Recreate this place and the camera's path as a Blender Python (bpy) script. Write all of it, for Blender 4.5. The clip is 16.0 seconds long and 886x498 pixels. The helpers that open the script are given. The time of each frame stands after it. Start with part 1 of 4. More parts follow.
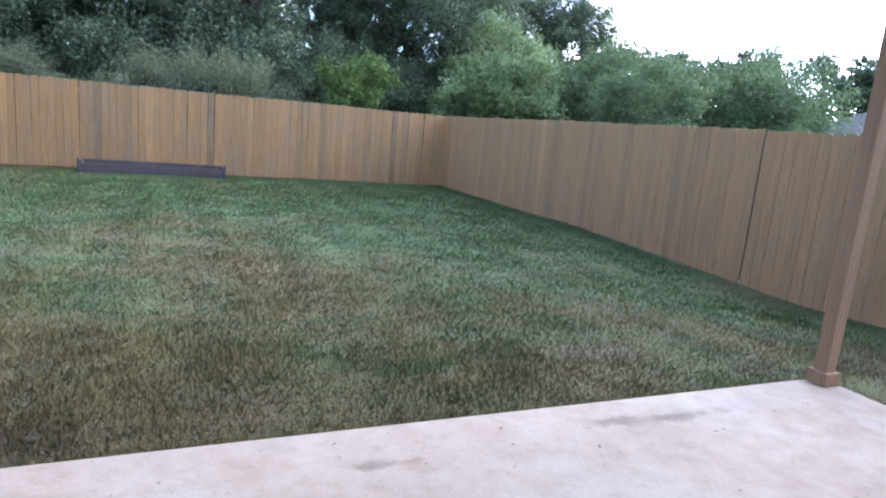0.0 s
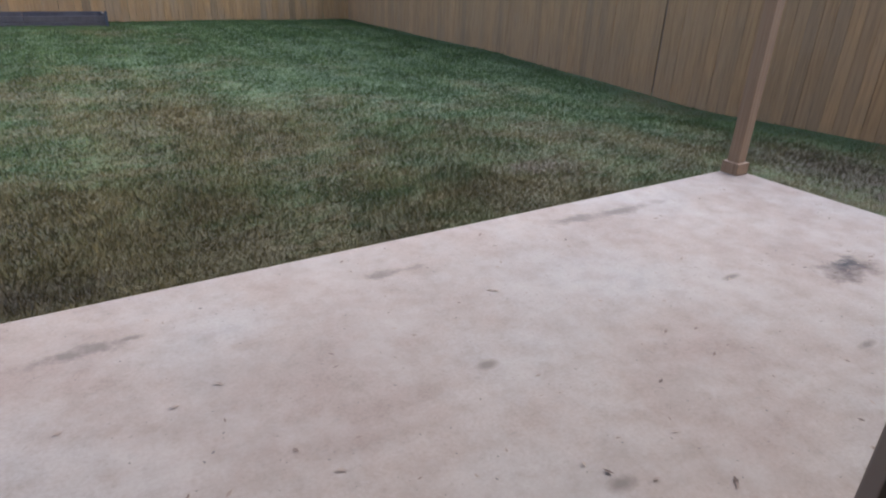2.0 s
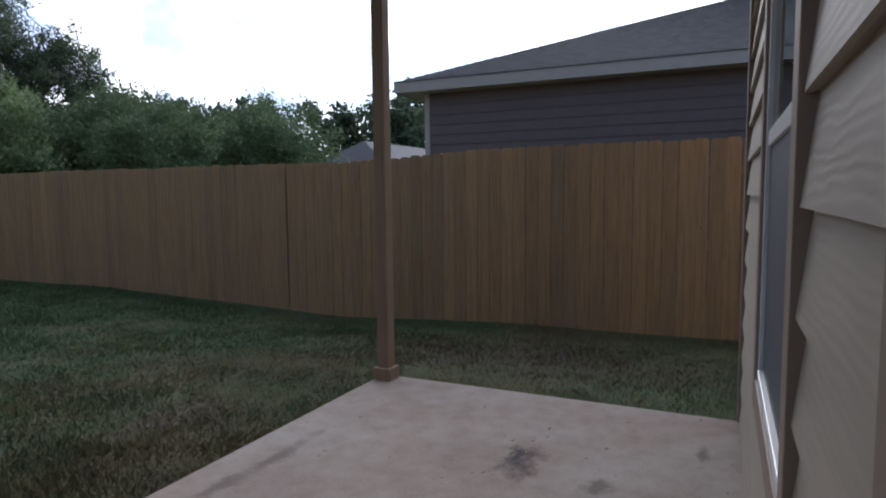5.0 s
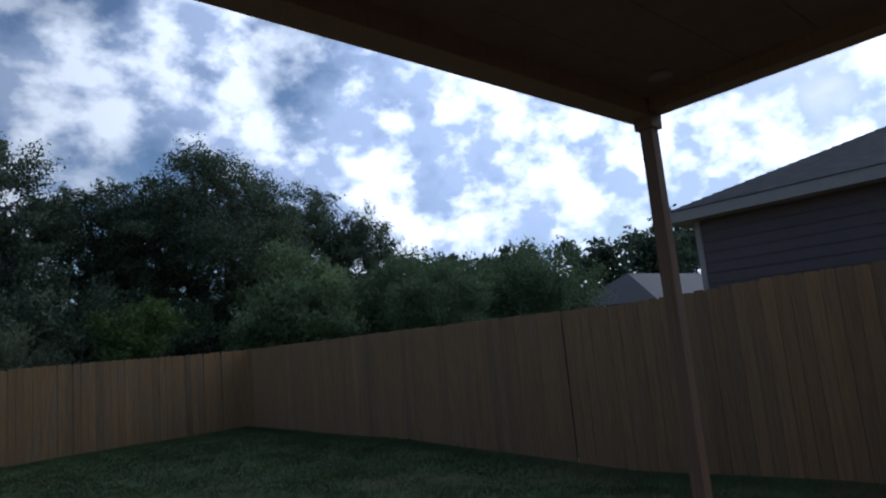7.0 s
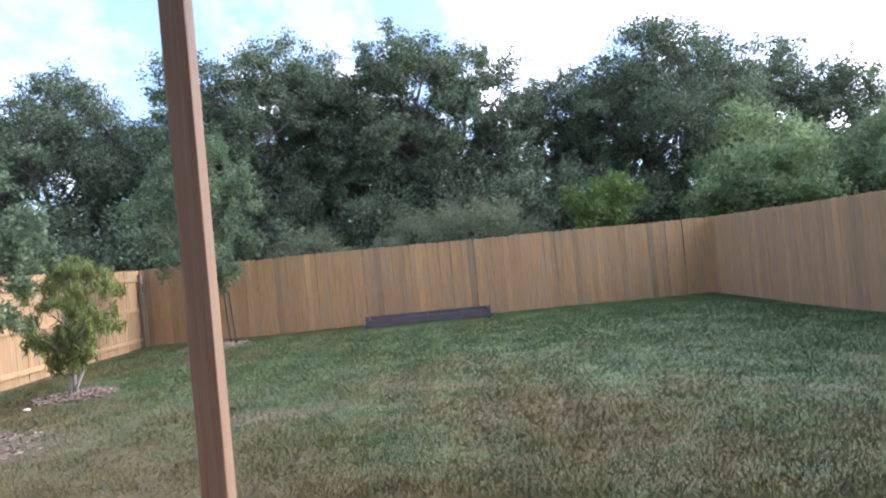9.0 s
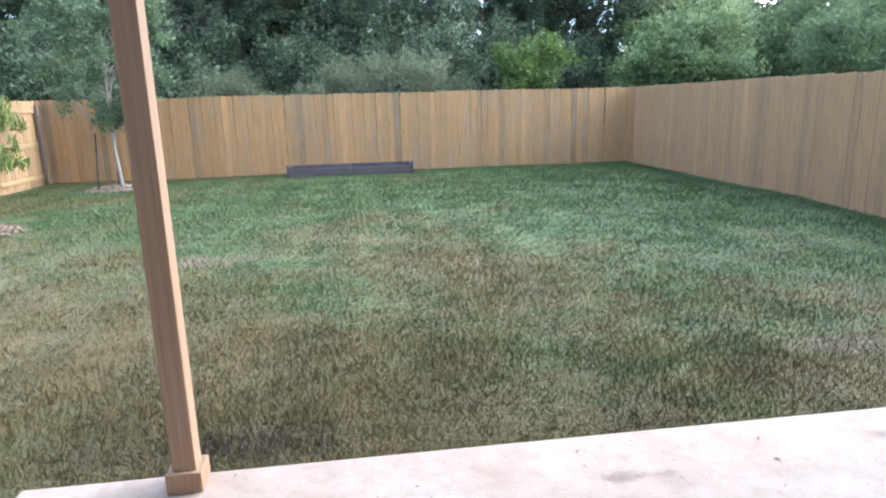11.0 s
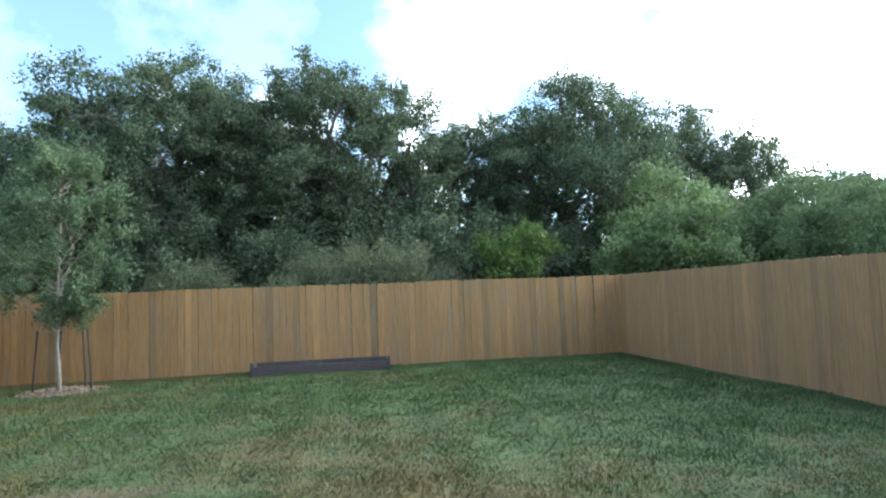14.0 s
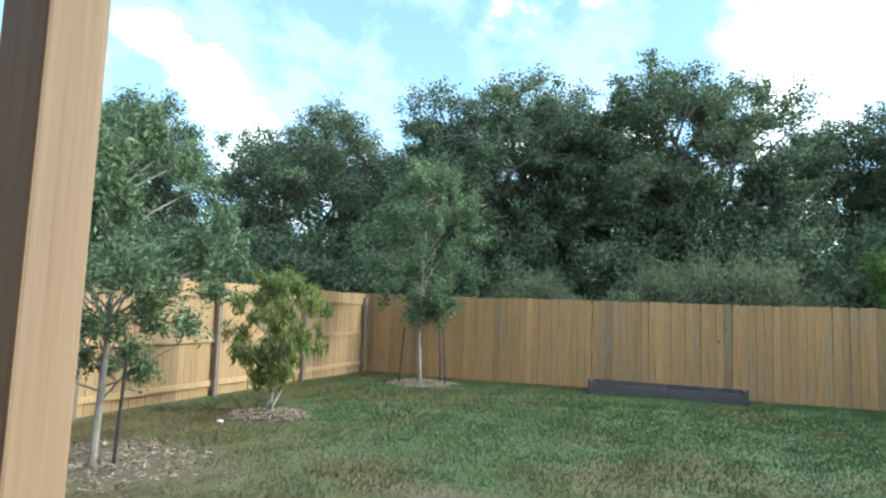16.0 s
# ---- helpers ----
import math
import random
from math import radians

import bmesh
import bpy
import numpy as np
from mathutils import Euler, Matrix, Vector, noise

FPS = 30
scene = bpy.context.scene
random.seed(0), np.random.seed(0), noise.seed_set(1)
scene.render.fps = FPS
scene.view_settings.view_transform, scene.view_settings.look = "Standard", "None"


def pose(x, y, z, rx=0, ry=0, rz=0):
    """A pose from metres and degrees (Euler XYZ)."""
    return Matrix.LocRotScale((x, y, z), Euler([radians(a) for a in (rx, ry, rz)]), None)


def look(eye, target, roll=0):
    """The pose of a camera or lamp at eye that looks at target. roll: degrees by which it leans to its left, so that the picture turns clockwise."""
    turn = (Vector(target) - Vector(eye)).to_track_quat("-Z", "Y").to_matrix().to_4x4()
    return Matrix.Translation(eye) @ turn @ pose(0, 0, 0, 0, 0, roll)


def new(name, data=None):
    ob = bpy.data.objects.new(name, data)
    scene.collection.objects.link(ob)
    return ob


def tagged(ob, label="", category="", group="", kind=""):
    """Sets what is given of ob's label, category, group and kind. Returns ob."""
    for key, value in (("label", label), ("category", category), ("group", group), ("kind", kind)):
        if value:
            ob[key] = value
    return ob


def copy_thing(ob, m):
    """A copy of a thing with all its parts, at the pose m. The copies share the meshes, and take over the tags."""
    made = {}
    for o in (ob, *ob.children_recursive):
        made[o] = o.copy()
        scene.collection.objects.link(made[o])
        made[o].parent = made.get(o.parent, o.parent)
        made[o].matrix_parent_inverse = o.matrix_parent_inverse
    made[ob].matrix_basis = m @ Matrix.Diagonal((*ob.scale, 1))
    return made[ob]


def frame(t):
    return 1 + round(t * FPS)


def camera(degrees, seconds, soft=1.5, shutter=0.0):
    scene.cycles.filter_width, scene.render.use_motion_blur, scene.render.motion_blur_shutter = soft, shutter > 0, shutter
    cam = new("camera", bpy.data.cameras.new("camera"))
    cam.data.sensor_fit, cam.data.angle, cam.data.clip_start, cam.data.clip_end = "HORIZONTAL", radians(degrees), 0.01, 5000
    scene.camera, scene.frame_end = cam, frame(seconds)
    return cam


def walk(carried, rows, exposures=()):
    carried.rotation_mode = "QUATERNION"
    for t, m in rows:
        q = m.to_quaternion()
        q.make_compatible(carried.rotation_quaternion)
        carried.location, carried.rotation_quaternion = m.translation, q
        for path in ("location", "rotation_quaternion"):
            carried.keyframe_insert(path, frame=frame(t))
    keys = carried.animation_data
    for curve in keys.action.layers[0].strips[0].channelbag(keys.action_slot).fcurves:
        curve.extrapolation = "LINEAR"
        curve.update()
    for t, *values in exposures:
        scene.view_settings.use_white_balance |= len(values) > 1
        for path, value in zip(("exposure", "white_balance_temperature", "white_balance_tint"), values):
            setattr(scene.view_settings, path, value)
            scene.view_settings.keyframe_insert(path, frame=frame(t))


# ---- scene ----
cam = camera(70.5, 16.0, soft=2.15)
PATH = [
    (0, (-3.78, -0.088, 1.361), (-2.988, 1.709, 0.985), 5.1),
    (0.5, (-3.913, -0.246, 1.421), (-3.298, 1.583, 0.895), 5.1),
    (1, (-4.094, -0.237, 1.458), (-3.34, 1.513, 0.851), 3.3),
    (1.5, (-4.201, -0.181, 1.398), (-3.232, 1.448, 0.759), 3.7),
    (2, (-4.218, -0.181, 1.336), (-3.218, 1.334, 0.496), 2.5),
    (2.5, (-4.132, -0.1, 1.383), (-3.113, 1.318, 0.408), 0.3),
    (3, (-3.991, -0.031, 1.388), (-2.798, 1.36, 0.589), -0.0),
    (3.5, (-3.801, 0.083, 1.287), (-2.253, 1.189, 0.67), -0.5),
    (3.7, (-3.776, 0.149, 1.269), (-2.135, 1.073, 0.597), 0.3),
    (5.8, (-3.724, 0.167, 1.329), (-1.95, 1.077, 1.492), -4.0),
    (6, (-3.742, 0.175, 1.339), (-1.991, 1.113, 1.566), -4.4),
    (6.5, (-3.787, 0.23, 1.383), (-2.201, 1.41, 1.689), -5.3),
    (7, (-3.799, 0.303, 1.431), (-2.482, 1.779, 1.723), -5.4),
    (7.5, (-3.926, 0.239, 1.44), (-2.964, 1.975, 1.685), -5.7),
    (8, (-3.9, 0.235, 1.46), (-3.35, 2.145, 1.675), -6.3),
    (8.5, (-3.872, 0.232, 1.421), (-3.673, 2.218, 1.543), -6.4),
    (9, (-3.897, 0.211, 1.329), (-3.865, 2.211, 1.354), -5.4),
    (9.5, (-3.942, 0.117, 1.428), (-4.035, 2.099, 1.18), -5.4),
    (9.7, (-3.99, 0.047, 1.431), (-4.069, 2.013, 1.072), -5.0),
    (11.8, (-3.938, 0.142, 1.43), (-3.558, 2.051, 0.971), -0.5),
    (12, (-3.921, 0.253, 1.46), (-3.556, 2.18, 1.067), -0.1),
    (12.5, (-3.85, 0.498, 1.375), (-3.56, 2.465, 1.163), -3.7),
    (13, (-3.485, 0.699, 1.282), (-3.223, 2.682, 1.255), 1.1),
    (13.5, (-3.42, 0.979, 1.377), (-3.23, 2.964, 1.523), -3.5),
    (14, (-3.552, 1.198, 1.384), (-3.249, 3.169, 1.528), -2.2),
    (14.5, (-3.546, 1.482, 1.46), (-3.462, 3.473, 1.632), -0.9),
    (15, (-3.578, 1.521, 1.445), (-3.716, 3.506, 1.642), 0.5),
    (15.5, (-3.909, 1.73, 1.366), (-4.276, 3.687, 1.551), 1.0),
    (16, (-3.918, 1.798, 1.36), (-4.62, 3.661, 1.555), 2.2),
]
EXPOSURES = [(0, 1.8, 5400, 14), (2.0, 1.27, 5850, 14), (2.5, 1.13, 5950, 15), (3.5, 1.18, 5700, 14), (3.7, 1.1, 5700, 14), (5.8, -0.8, 5900, 12), (6.0, -0.95, 5850, 12), (6.5, -1.4, 5400, 10), (7.0, -1.2, 5300, 10), (7.5, -0.5, 5350, 11),
             (8.0, 0.4, 5600, 12), (8.5, 1.0, 5950, 12), (9.0, 1.6, 5850, 19), (9.7, 2.1, 5700, 17), (11.8, 2.25, 5650, 7), (12.0, 2.25, 5650, 7), (12.5, 2.45, 5650, 3), (13.0, 2.3, 5750, 3), (14.0, 1.4, 5950, -1), (14.5, 1.35, 5950, -4), (16, 1.45, 5950, -6)]
walk(cam, [(t, look(eye, target, roll)) for t, eye, target, roll in PATH], EXPOSURES)

# ---- light: hazy low sun from +x behind thin cloud, sky with broken clouds ----
SUN_EL, SUN_AZ = 24.0, 78.0      # azimuth from +y towards +x
world = bpy.data.worlds.new("world")
scene.world = world
world.use_nodes = True
wn, wl = world.node_tree.nodes, world.node_tree.links
wn.clear()


def node(nodes, kind, **values):
    n = nodes.new(kind)
    for key, value in values.items():
        n.inputs[key].default_value = value
    return n


w_out = wn.new("ShaderNodeOutputWorld")
w_bg = node(wn, "ShaderNodeBackground", Strength=0.15)
w_sky = wn.new("ShaderNodeTexSky")
w_sky.sky_type, w_sky.sun_disc = "NISHITA", False
w_sky.sun_elevation, w_sky.sun_rotation = radians(SUN_EL), radians(SUN_AZ)
w_sky.dust_density, w_sky.air_density, w_sky.ozone_density = 0.6, 1.0, 2.5
w_co = wn.new("ShaderNodeTexCoord")
_a, _e = radians(SUN_AZ), radians(SUN_EL)
SUN_DIR = (math.sin(_a) * math.cos(_e), math.cos(_a) * math.cos(_e), math.sin(_e))


def w_math(how, a, b, c=None):
    m = wn.new("ShaderNodeMath")
    m.operation = how
    for i, v in enumerate((a, b, c)):
        if v is None:
            continue
        if isinstance(v, (int, float)):
            m.inputs[i].default_value = v
        else:
            wl.new(v, m.inputs[i])
    return m.outputs["Value"]


def w_noise(scale, detail, rough, at, shift=0.0):
    """Cloud noise over the sky's directions; shift looks a little nearer the sun."""
    mp = wn.new("ShaderNodeMapping")
    mp.inputs["Scale"].default_value = (1.0, 1.0, 1.35)
    mp.inputs["Location"].default_value = tuple(p + shift * d for p, d in zip(at, SUN_DIR))
    wl.new(w_co.outputs["Generated"], mp.inputs["Vector"])
    t = node(wn, "ShaderNodeTexNoise", Scale=scale, Detail=detail, Roughness=rough)
    wl.new(mp.outputs["Vector"], t.inputs["Vector"])
    return t.outputs["Fac"]


# cumulus heaps, thickening into a white veil towards the sun
w_dot = wn.new("ShaderNodeVectorMath")
w_dot.operation = "DOT_PRODUCT"
wl.new(w_co.outputs["Generated"], w_dot.inputs[0])
w_dot.inputs[1].default_value = SUN_DIR
w_sunward = w_dot.outputs["Value"]
w_lump = w_noise(4.2, 10.0, 0.54, (2.2, 5.1, 1.3))
w_cover = w_math("MULTIPLY_ADD", w_math("MAXIMUM", w_sunward, -0.05), 0.25, w_lump)
w_ramp = wn.new("ShaderNodeValToRGB")
w_ramp.color_ramp.elements[0].position, w_ramp.color_ramp.elements[1].position = 0.555, 0.70
w_ramp.color_ramp.elements[0].color = (0.12, 0.12, 0.12, 1)
wl.new(w_cover, w_ramp.inputs["Fac"])
# the sunward flank of a heap is bright, the far flank grey
w_flank = w_math("SUBTRACT", w_lump, w_noise(4.2, 10.0, 0.54, (2.2, 5.1, 1.3), 0.045))
w_shade = wn.new("ShaderNodeMapRange")
w_shade.inputs["From Min"].default_value, w_shade.inputs["From Max"].default_value = -0.035, 0.045
wl.new(w_flank, w_shade.inputs["Value"])
w_tone = wn.new("ShaderNodeMix")
w_tone.data_type = "RGBA"
w_tone.inputs["A"].default_value = (3.6, 4.1, 5.2, 1)
w_tone.inputs["B"].default_value = (8.8, 8.7, 8.7, 1)
wl.new(w_shade.outputs["Result"], w_tone.inputs["Factor"])
# thin cloud scatters most of its light forwards
w_gain = wn.new("ShaderNodeMapRange")
w_gain.interpolation_type = "SMOOTHSTEP"
w_gain.inputs["From Min"].default_value, w_gain.inputs["From Max"].default_value = 0.25, 1.0
w_gain.inputs["To Min"].default_value, w_gain.inputs["To Max"].default_value = 1.1, 2.5
wl.new(w_sunward, w_gain.inputs["Value"])
w_lit = wn.new("ShaderNodeVectorMath")
w_lit.operation = "SCALE"
wl.new(w_tone.outputs["Result"], w_lit.inputs[0])
wl.new(w_gain.outputs["Result"], w_lit.inputs["Scale"])
w_mix = wn.new("ShaderNodeMix")
w_mix.data_type, w_mix.blend_type = "RGBA", "MIX"
wl.new(w_ramp.outputs["Color"], w_mix.inputs["Factor"])
wl.new(w_sky.outputs["Color"], w_mix.inputs["A"])
wl.new(w_lit.outputs["Vector"], w_mix.inputs["B"])
wl.new(w_mix.outputs["Result"], w_bg.inputs["Color"])
wl.new(w_bg.outputs["Background"], w_out.inputs["Surface"])

sun_data = bpy.data.lights.new("sun", "SUN")
sun_data.energy, sun_data.angle, sun_data.color = 1.2, radians(14), (1.0, 0.93, 0.84)
sun = new("sun", sun_data)
sun.matrix_world = look(tuple(60 * d for d in SUN_DIR), (0, 0, 0))


# ---- materials ----
def material(name, rough=0.8, metal=0.0):
    m = bpy.data.materials.new(name)
    m.use_nodes = True
    n, l = m.node_tree.nodes, m.node_tree.links
    b = n["Principled BSDF"]
    b.inputs["Roughness"].default_value, b.inputs["Metallic"].default_value = rough, metal
    return m, n, l, b


def ramp_of(n, l, fac, stops):
    r = n.new("ShaderNodeValToRGB")
    while len(r.color_ramp.elements) < len(stops):
        r.color_ramp.elements.new(0.5)
    for e, (p, c) in zip(r.color_ramp.elements, stops):
        e.position, e.color = p, (*c, 1)
    l.new(fac, r.inputs["Fac"])
    return r.outputs["Color"]


def noise_of(n, l, scale, stretch=(1, 1, 1), detail=5.0, rough=0.55, coords="Object", offset=None):
    c = n.new("ShaderNodeTexCoord")
    src = c.outputs[coords]
    mp = n.new("ShaderNodeMapping")
    mp.inputs["Scale"].default_value = stretch
    l.new(src, mp.inputs["Vector"])
    vec = mp.outputs["Vector"]
    if offset is not None:
        add = n.new("ShaderNodeVectorMath")
        add.operation = "ADD"
        l.new(vec, add.inputs[0])
        l.new(offset, add.inputs[1])
        vec = add.outputs["Vector"]
    t = node(n, "ShaderNodeTexNoise", Scale=scale, Detail=detail, Roughness=rough)
    l.new(vec, t.inputs["Vector"])
    return t.outputs["Fac"]


def mixed(n, l, fac, a, b, how="MIX"):
    m = n.new("ShaderNodeMix")
    m.data_type, m.blend_type = "RGBA", how
    for sock, v in (("Factor", fac), ("A", a), ("B", b)):
        if isinstance(v, (int, float)):
            m.inputs[sock].default_value = v
        elif isinstance(v, tuple):
            m.inputs[sock].default_value = (*v, 1)
        else:
            l.new(v, m.inputs[sock])
    return m.outputs["Result"]


def bumped(n, l, b, height, strength=0.3, distance=0.01):
    bp = node(n, "ShaderNodeBump", Strength=strength, Distance=distance)
    l.new(height, bp.inputs["Height"])
    l.new(bp.outputs["Normal"], b.inputs["Normal"])


def random_offset(n, l, size=30.0):
    o = n.new("ShaderNodeObjectInfo")
    s = node(n, "ShaderNodeCombineXYZ")
    m = n.new("ShaderNodeMath")
    m.operation = "MULTIPLY"
    m.inputs[1].default_value = size
    l.new(o.outputs["Random"], m.inputs[0])
    l.new(m.outputs["Value"], s.inputs["X"])
    l.new(m.outputs["Value"], s.inputs["Z"])
    return s.outputs["Vector"], o.outputs["Random"]


def plain(name, colour, rough=0.7, metal=0.0, vary=0.12, scale=6.0, bump=0.15):
    m, n, l, b = material(name, rough, metal)
    f = noise_of(n, l, scale, detail=6)
    lo, hi = tuple(c * (1 - vary) for c in colour), tuple(min(1, c * (1 + vary)) for c in colour)
    l.new(ramp_of(n, l, f, ((0.3, lo), (0.7, hi))), b.inputs["Base Color"])
    g = noise_of(n, l, scale * 14, detail=3)
    bumped(n, l, b, g, bump, 0.002)
    return m


def fence_wood(name, base, grey, spread=0.5, vary=1.0):
    """Weathered cedar: long grain along z, a tint of its own for each picket, grey streaks and knots."""
    m, n, l, b = material(name, 0.85)
    off, rnd = random_offset(n, l)
    streak = noise_of(n, l, 5.0, (9, 9, 0.5), 7, 0.62, offset=off)
    big = noise_of(n, l, 1.6, (1.5, 1.5, 0.7), 4, offset=off)
    dark = tuple(c * 0.66 for c in base)
    light = tuple(min(1, c * 1.25) for c in base)
    wood = ramp_of(n, l, streak, ((0.25, dark), (0.5, base), (0.78, light)))
    tint = ramp_of(n, l, rnd, ((0.0, (0.62, 0.68, 0.80)), (0.09, (0.74, 0.78, 0.86)), (0.16, (0.9, 0.9, 0.92)), (0.5, (1.0, 0.98, 0.95)), (0.88, (1.08, 1.05, 1.0)), (1.0, (1.28, 1.24, 1.18))))
    wood = mixed(n, l, vary, wood, tint, "MULTIPLY")
    gm = ramp_of(n, l, big, ((0.45, (0, 0, 0)), (0.75, (spread, spread, spread))))
    wood = mixed(n, l, gm, wood, grey)
    edge = noise_of(n, l, 12.0, (3, 3, 0.25), 3, offset=off)
    em = ramp_of(n, l, edge, ((0.68, (0, 0, 0)), (0.78, (0.45, 0.45, 0.45))))
    wood = mixed(n, l, em, wood, tuple(c * 0.45 for c in base))
    pale = noise_of(n, l, 16.0, (4, 4, 0.2), 3, offset=off)
    wood = mixed(n, l, ramp_of(n, l, pale, ((0.66, (0, 0, 0)), (0.76, (0.35, 0.35, 0.35)))), wood, tuple(min(1, c * 1.7 + 0.05) for c in grey))
    knot = noise_of(n, l, 9.0, (2, 2, 1.2), 2, offset=off)
    wood = mixed(n, l, ramp_of(n, l, knot, ((0.74, (0, 0, 0)), (0.78, (0.7, 0.7, 0.7)))), wood, tuple(c * 0.35 for c in base))
    l.new(wood, b.inputs["Base Color"])
    bumped(n, l, b, streak, 0.5, 0.004)
    return m


M_fence = fence_wood("cedar_weathered", (0.35, 0.20, 0.083), (0.25, 0.205, 0.15))
M_fence_r = fence_wood("cedar_greyed", (0.358, 0.21, 0.10), (0.30, 0.208, 0.13), 0.5, 0.6)
M_fence_l = fence_wood("cedar_fresh", (0.33, 0.208, 0.10), (0.285, 0.205, 0.13), 0.35, 0.5)
M_rail = fence_wood("rail_wood", (0.33, 0.22, 0.11), (0.25, 0.2, 0.15))
M_post_metal = plain("post_wood_grey", (0.17, 0.13, 0.10), 0.85)
M_timber = fence_wood("bed_timber", (0.075, 0.06, 0.06), (0.11, 0.1, 0.1), 0.6)
M_paint, n_, l_, b_ = material("brown_stained_wood", 0.7)
pg_ = noise_of(n_, l_, 8.0, (9, 9, 0.22), 6, 0.6)
l_.new(ramp_of(n_, l_, pg_, ((0.25, (0.19, 0.115, 0.065)), (0.42, (0.285, 0.178, 0.105)), (0.6, (0.315, 0.205, 0.125)), (0.8, (0.39, 0.275, 0.18)))), b_.inputs["Base Color"])
bumped(n_, l_, b_, pg_, 0.5, 0.003)
M_soffit = plain("soffit_paint", (0.20, 0.125, 0.085), 0.75, vary=0.1)
M_trim = plain("trim_paint", (0.27, 0.20, 0.15), 0.65, vary=0.06)
M_white = plain("white_vinyl", (0.78, 0.78, 0.78), 0.4, vary=0.03, bump=0.03)
M_door = plain("door_paint", (0.80, 0.79, 0.80), 0.38, vary=0.03, bump=0.05)
M_dark = plain("dark_gasket", (0.05, 0.05, 0.06), 0.6)
M_nickel = plain("brushed_nickel", (0.62, 0.60, 0.57), 0.28, 1.0, vary=0.05)
M_bark = plain("oak_bark", (0.10, 0.088, 0.076), 0.95, vary=0.35, scale=5, bump=0.6)
M_bark_pale = plain("young_bark", (0.25, 0.22, 0.185), 0.9, vary=0.25, scale=12, bump=0.4)
M_stake = plain("stake_steel", (0.035, 0.03, 0.027), 0.7)
M_screen = plain("window_screen", (0.075, 0.08, 0.10), 0.55, vary=0.05)
M_room = plain("room_paint", (0.55, 0.5, 0.45), 0.85, vary=0.03)
M_shingle = plain("grey_shingles", (0.046, 0.046, 0.05), 0.8, vary=0.4, scale=5, bump=0.5)
M_neigh = plain("neighbour_siding_paint", (0.15, 0.12, 0.12), 0.8, vary=0.06)
M_fascia = plain("fascia_paint", (0.40, 0.36, 0.32), 0.7, vary=0.05)
M_far_roof = plain("far_roof_grey", (0.075, 0.072, 0.075), 0.8, vary=0.1)

M_glass, n_, l_, b_ = material("window_glass", 0.02)
b_.inputs["Base Color"].default_value = (0.03, 0.035, 0.04, 1)
b_.inputs["IOR"].default_value = 1.9
b_.inputs["Specular IOR Level"].default_value = 1.0

M_clear, n_, l_, b_ = material("clear_glass", 0.0)
b_.inputs["Transmission Weight"].default_value = 1.0
b_.inputs["Base Color"].default_value = (0.75, 0.78, 0.78, 1)

# siding: warm beige fibre cement with an embossed wood grain
M_siding, n_, l_, b_ = material("beige_siding", 0.65)
off_, rnd_ = random_offset(n_, l_)
g_ = noise_of(n_, l_, 3.0, (1.0, 1.0, 9.0), 6, 0.6, offset=off_)
wv_ = node(n_, "ShaderNodeTexWave", Scale=11.0, Distortion=9.0, Detail=3.0)
wv_.inputs["Detail Scale"].default_value = 0.8
wv_.bands_direction = "Z"
mp_ = n_.new("ShaderNodeMapping")
mp_.inputs["Scale"].default_value = (0.35, 1, 1.4)
tc_ = n_.new("ShaderNodeTexCoord")
l_.new(tc_.outputs["Object"], mp_.inputs["Vector"])
l_.new(mp_.outputs["Vector"], wv_.inputs["Vector"])
l_.new(ramp_of(n_, l_, g_, ((0.3, (0.36, 0.305, 0.235)), (0.7, (0.42, 0.36, 0.285)))), b_.inputs["Base Color"])
bumped(n_, l_, b_, wv_.outputs["Fac"], 0.3, 0.0012)

# concrete: pinkish beige, cloudy, with dark weathering marks and one burnt spot
M_slab, n_, l_, b_ = material("patio_concrete", 0.85)
c1_ = noise_of(n_, l_, 1.1, detail=7, rough=0.6)
c2_ = noise_of(n_, l_, 9.0, detail=8, rough=0.65)
base_ = ramp_of(n_, l_, c1_, ((0.32, (0.33, 0.238, 0.186)), (0.48, (0.372, 0.287, 0.228)), (0.62, (0.39, 0.325, 0.272)), (0.72, (0.375, 0.33, 0.288))))
fine_ = ramp_of(n_, l_, c2_, ((0.28, (0.80, 0.78, 0.76)), (0.5, (0.97, 0.965, 0.96)), (0.7, (1.06, 1.06, 1.06))))
base_ = mixed(n_, l_, 1.0, base_, fine_, "MULTIPLY")
sand_ = noise_of(n_, l_, 75.0, detail=4, rough=0.7)
base_ = mixed(n_, l_, 1.0, base_, ramp_of(n_, l_, sand_, ((0.3, (0.86, 0.85, 0.84)), (0.6, (1.02, 1.02, 1.02)))), "MULTIPLY")
dirt_ = noise_of(n_, l_, 1.7, (1, 1.5, 1), 9, 0.66)
base_ = mixed(n_, l_, ramp_of(n_, l_, dirt_, ((0.50, (0, 0, 0)), (0.72, (0.42, 0.42, 0.42)))), base_, (0.27, 0.215, 0.172))
pale_ = noise_of(n_, l_, 2.6, detail=9, rough=0.72)
base_ = mixed(n_, l_, ramp_of(n_, l_, pale_, ((0.46, (0, 0, 0)), (0.68, (0.45, 0.45, 0.45)))), base_, (0.45, 0.385, 0.322))
worn_ = noise_of(n_, l_, 17.0, (1, 1.6, 1), 6, 0.72)
base_ = mixed(n_, l_, ramp_of(n_, l_, worn_, ((0.58, (0, 0, 0)), (0.68, (0.38, 0.38, 0.38)))), base_, (0.24, 0.20, 0.165))
spk_ = noise_of(n_, l_, 42.0, detail=2)
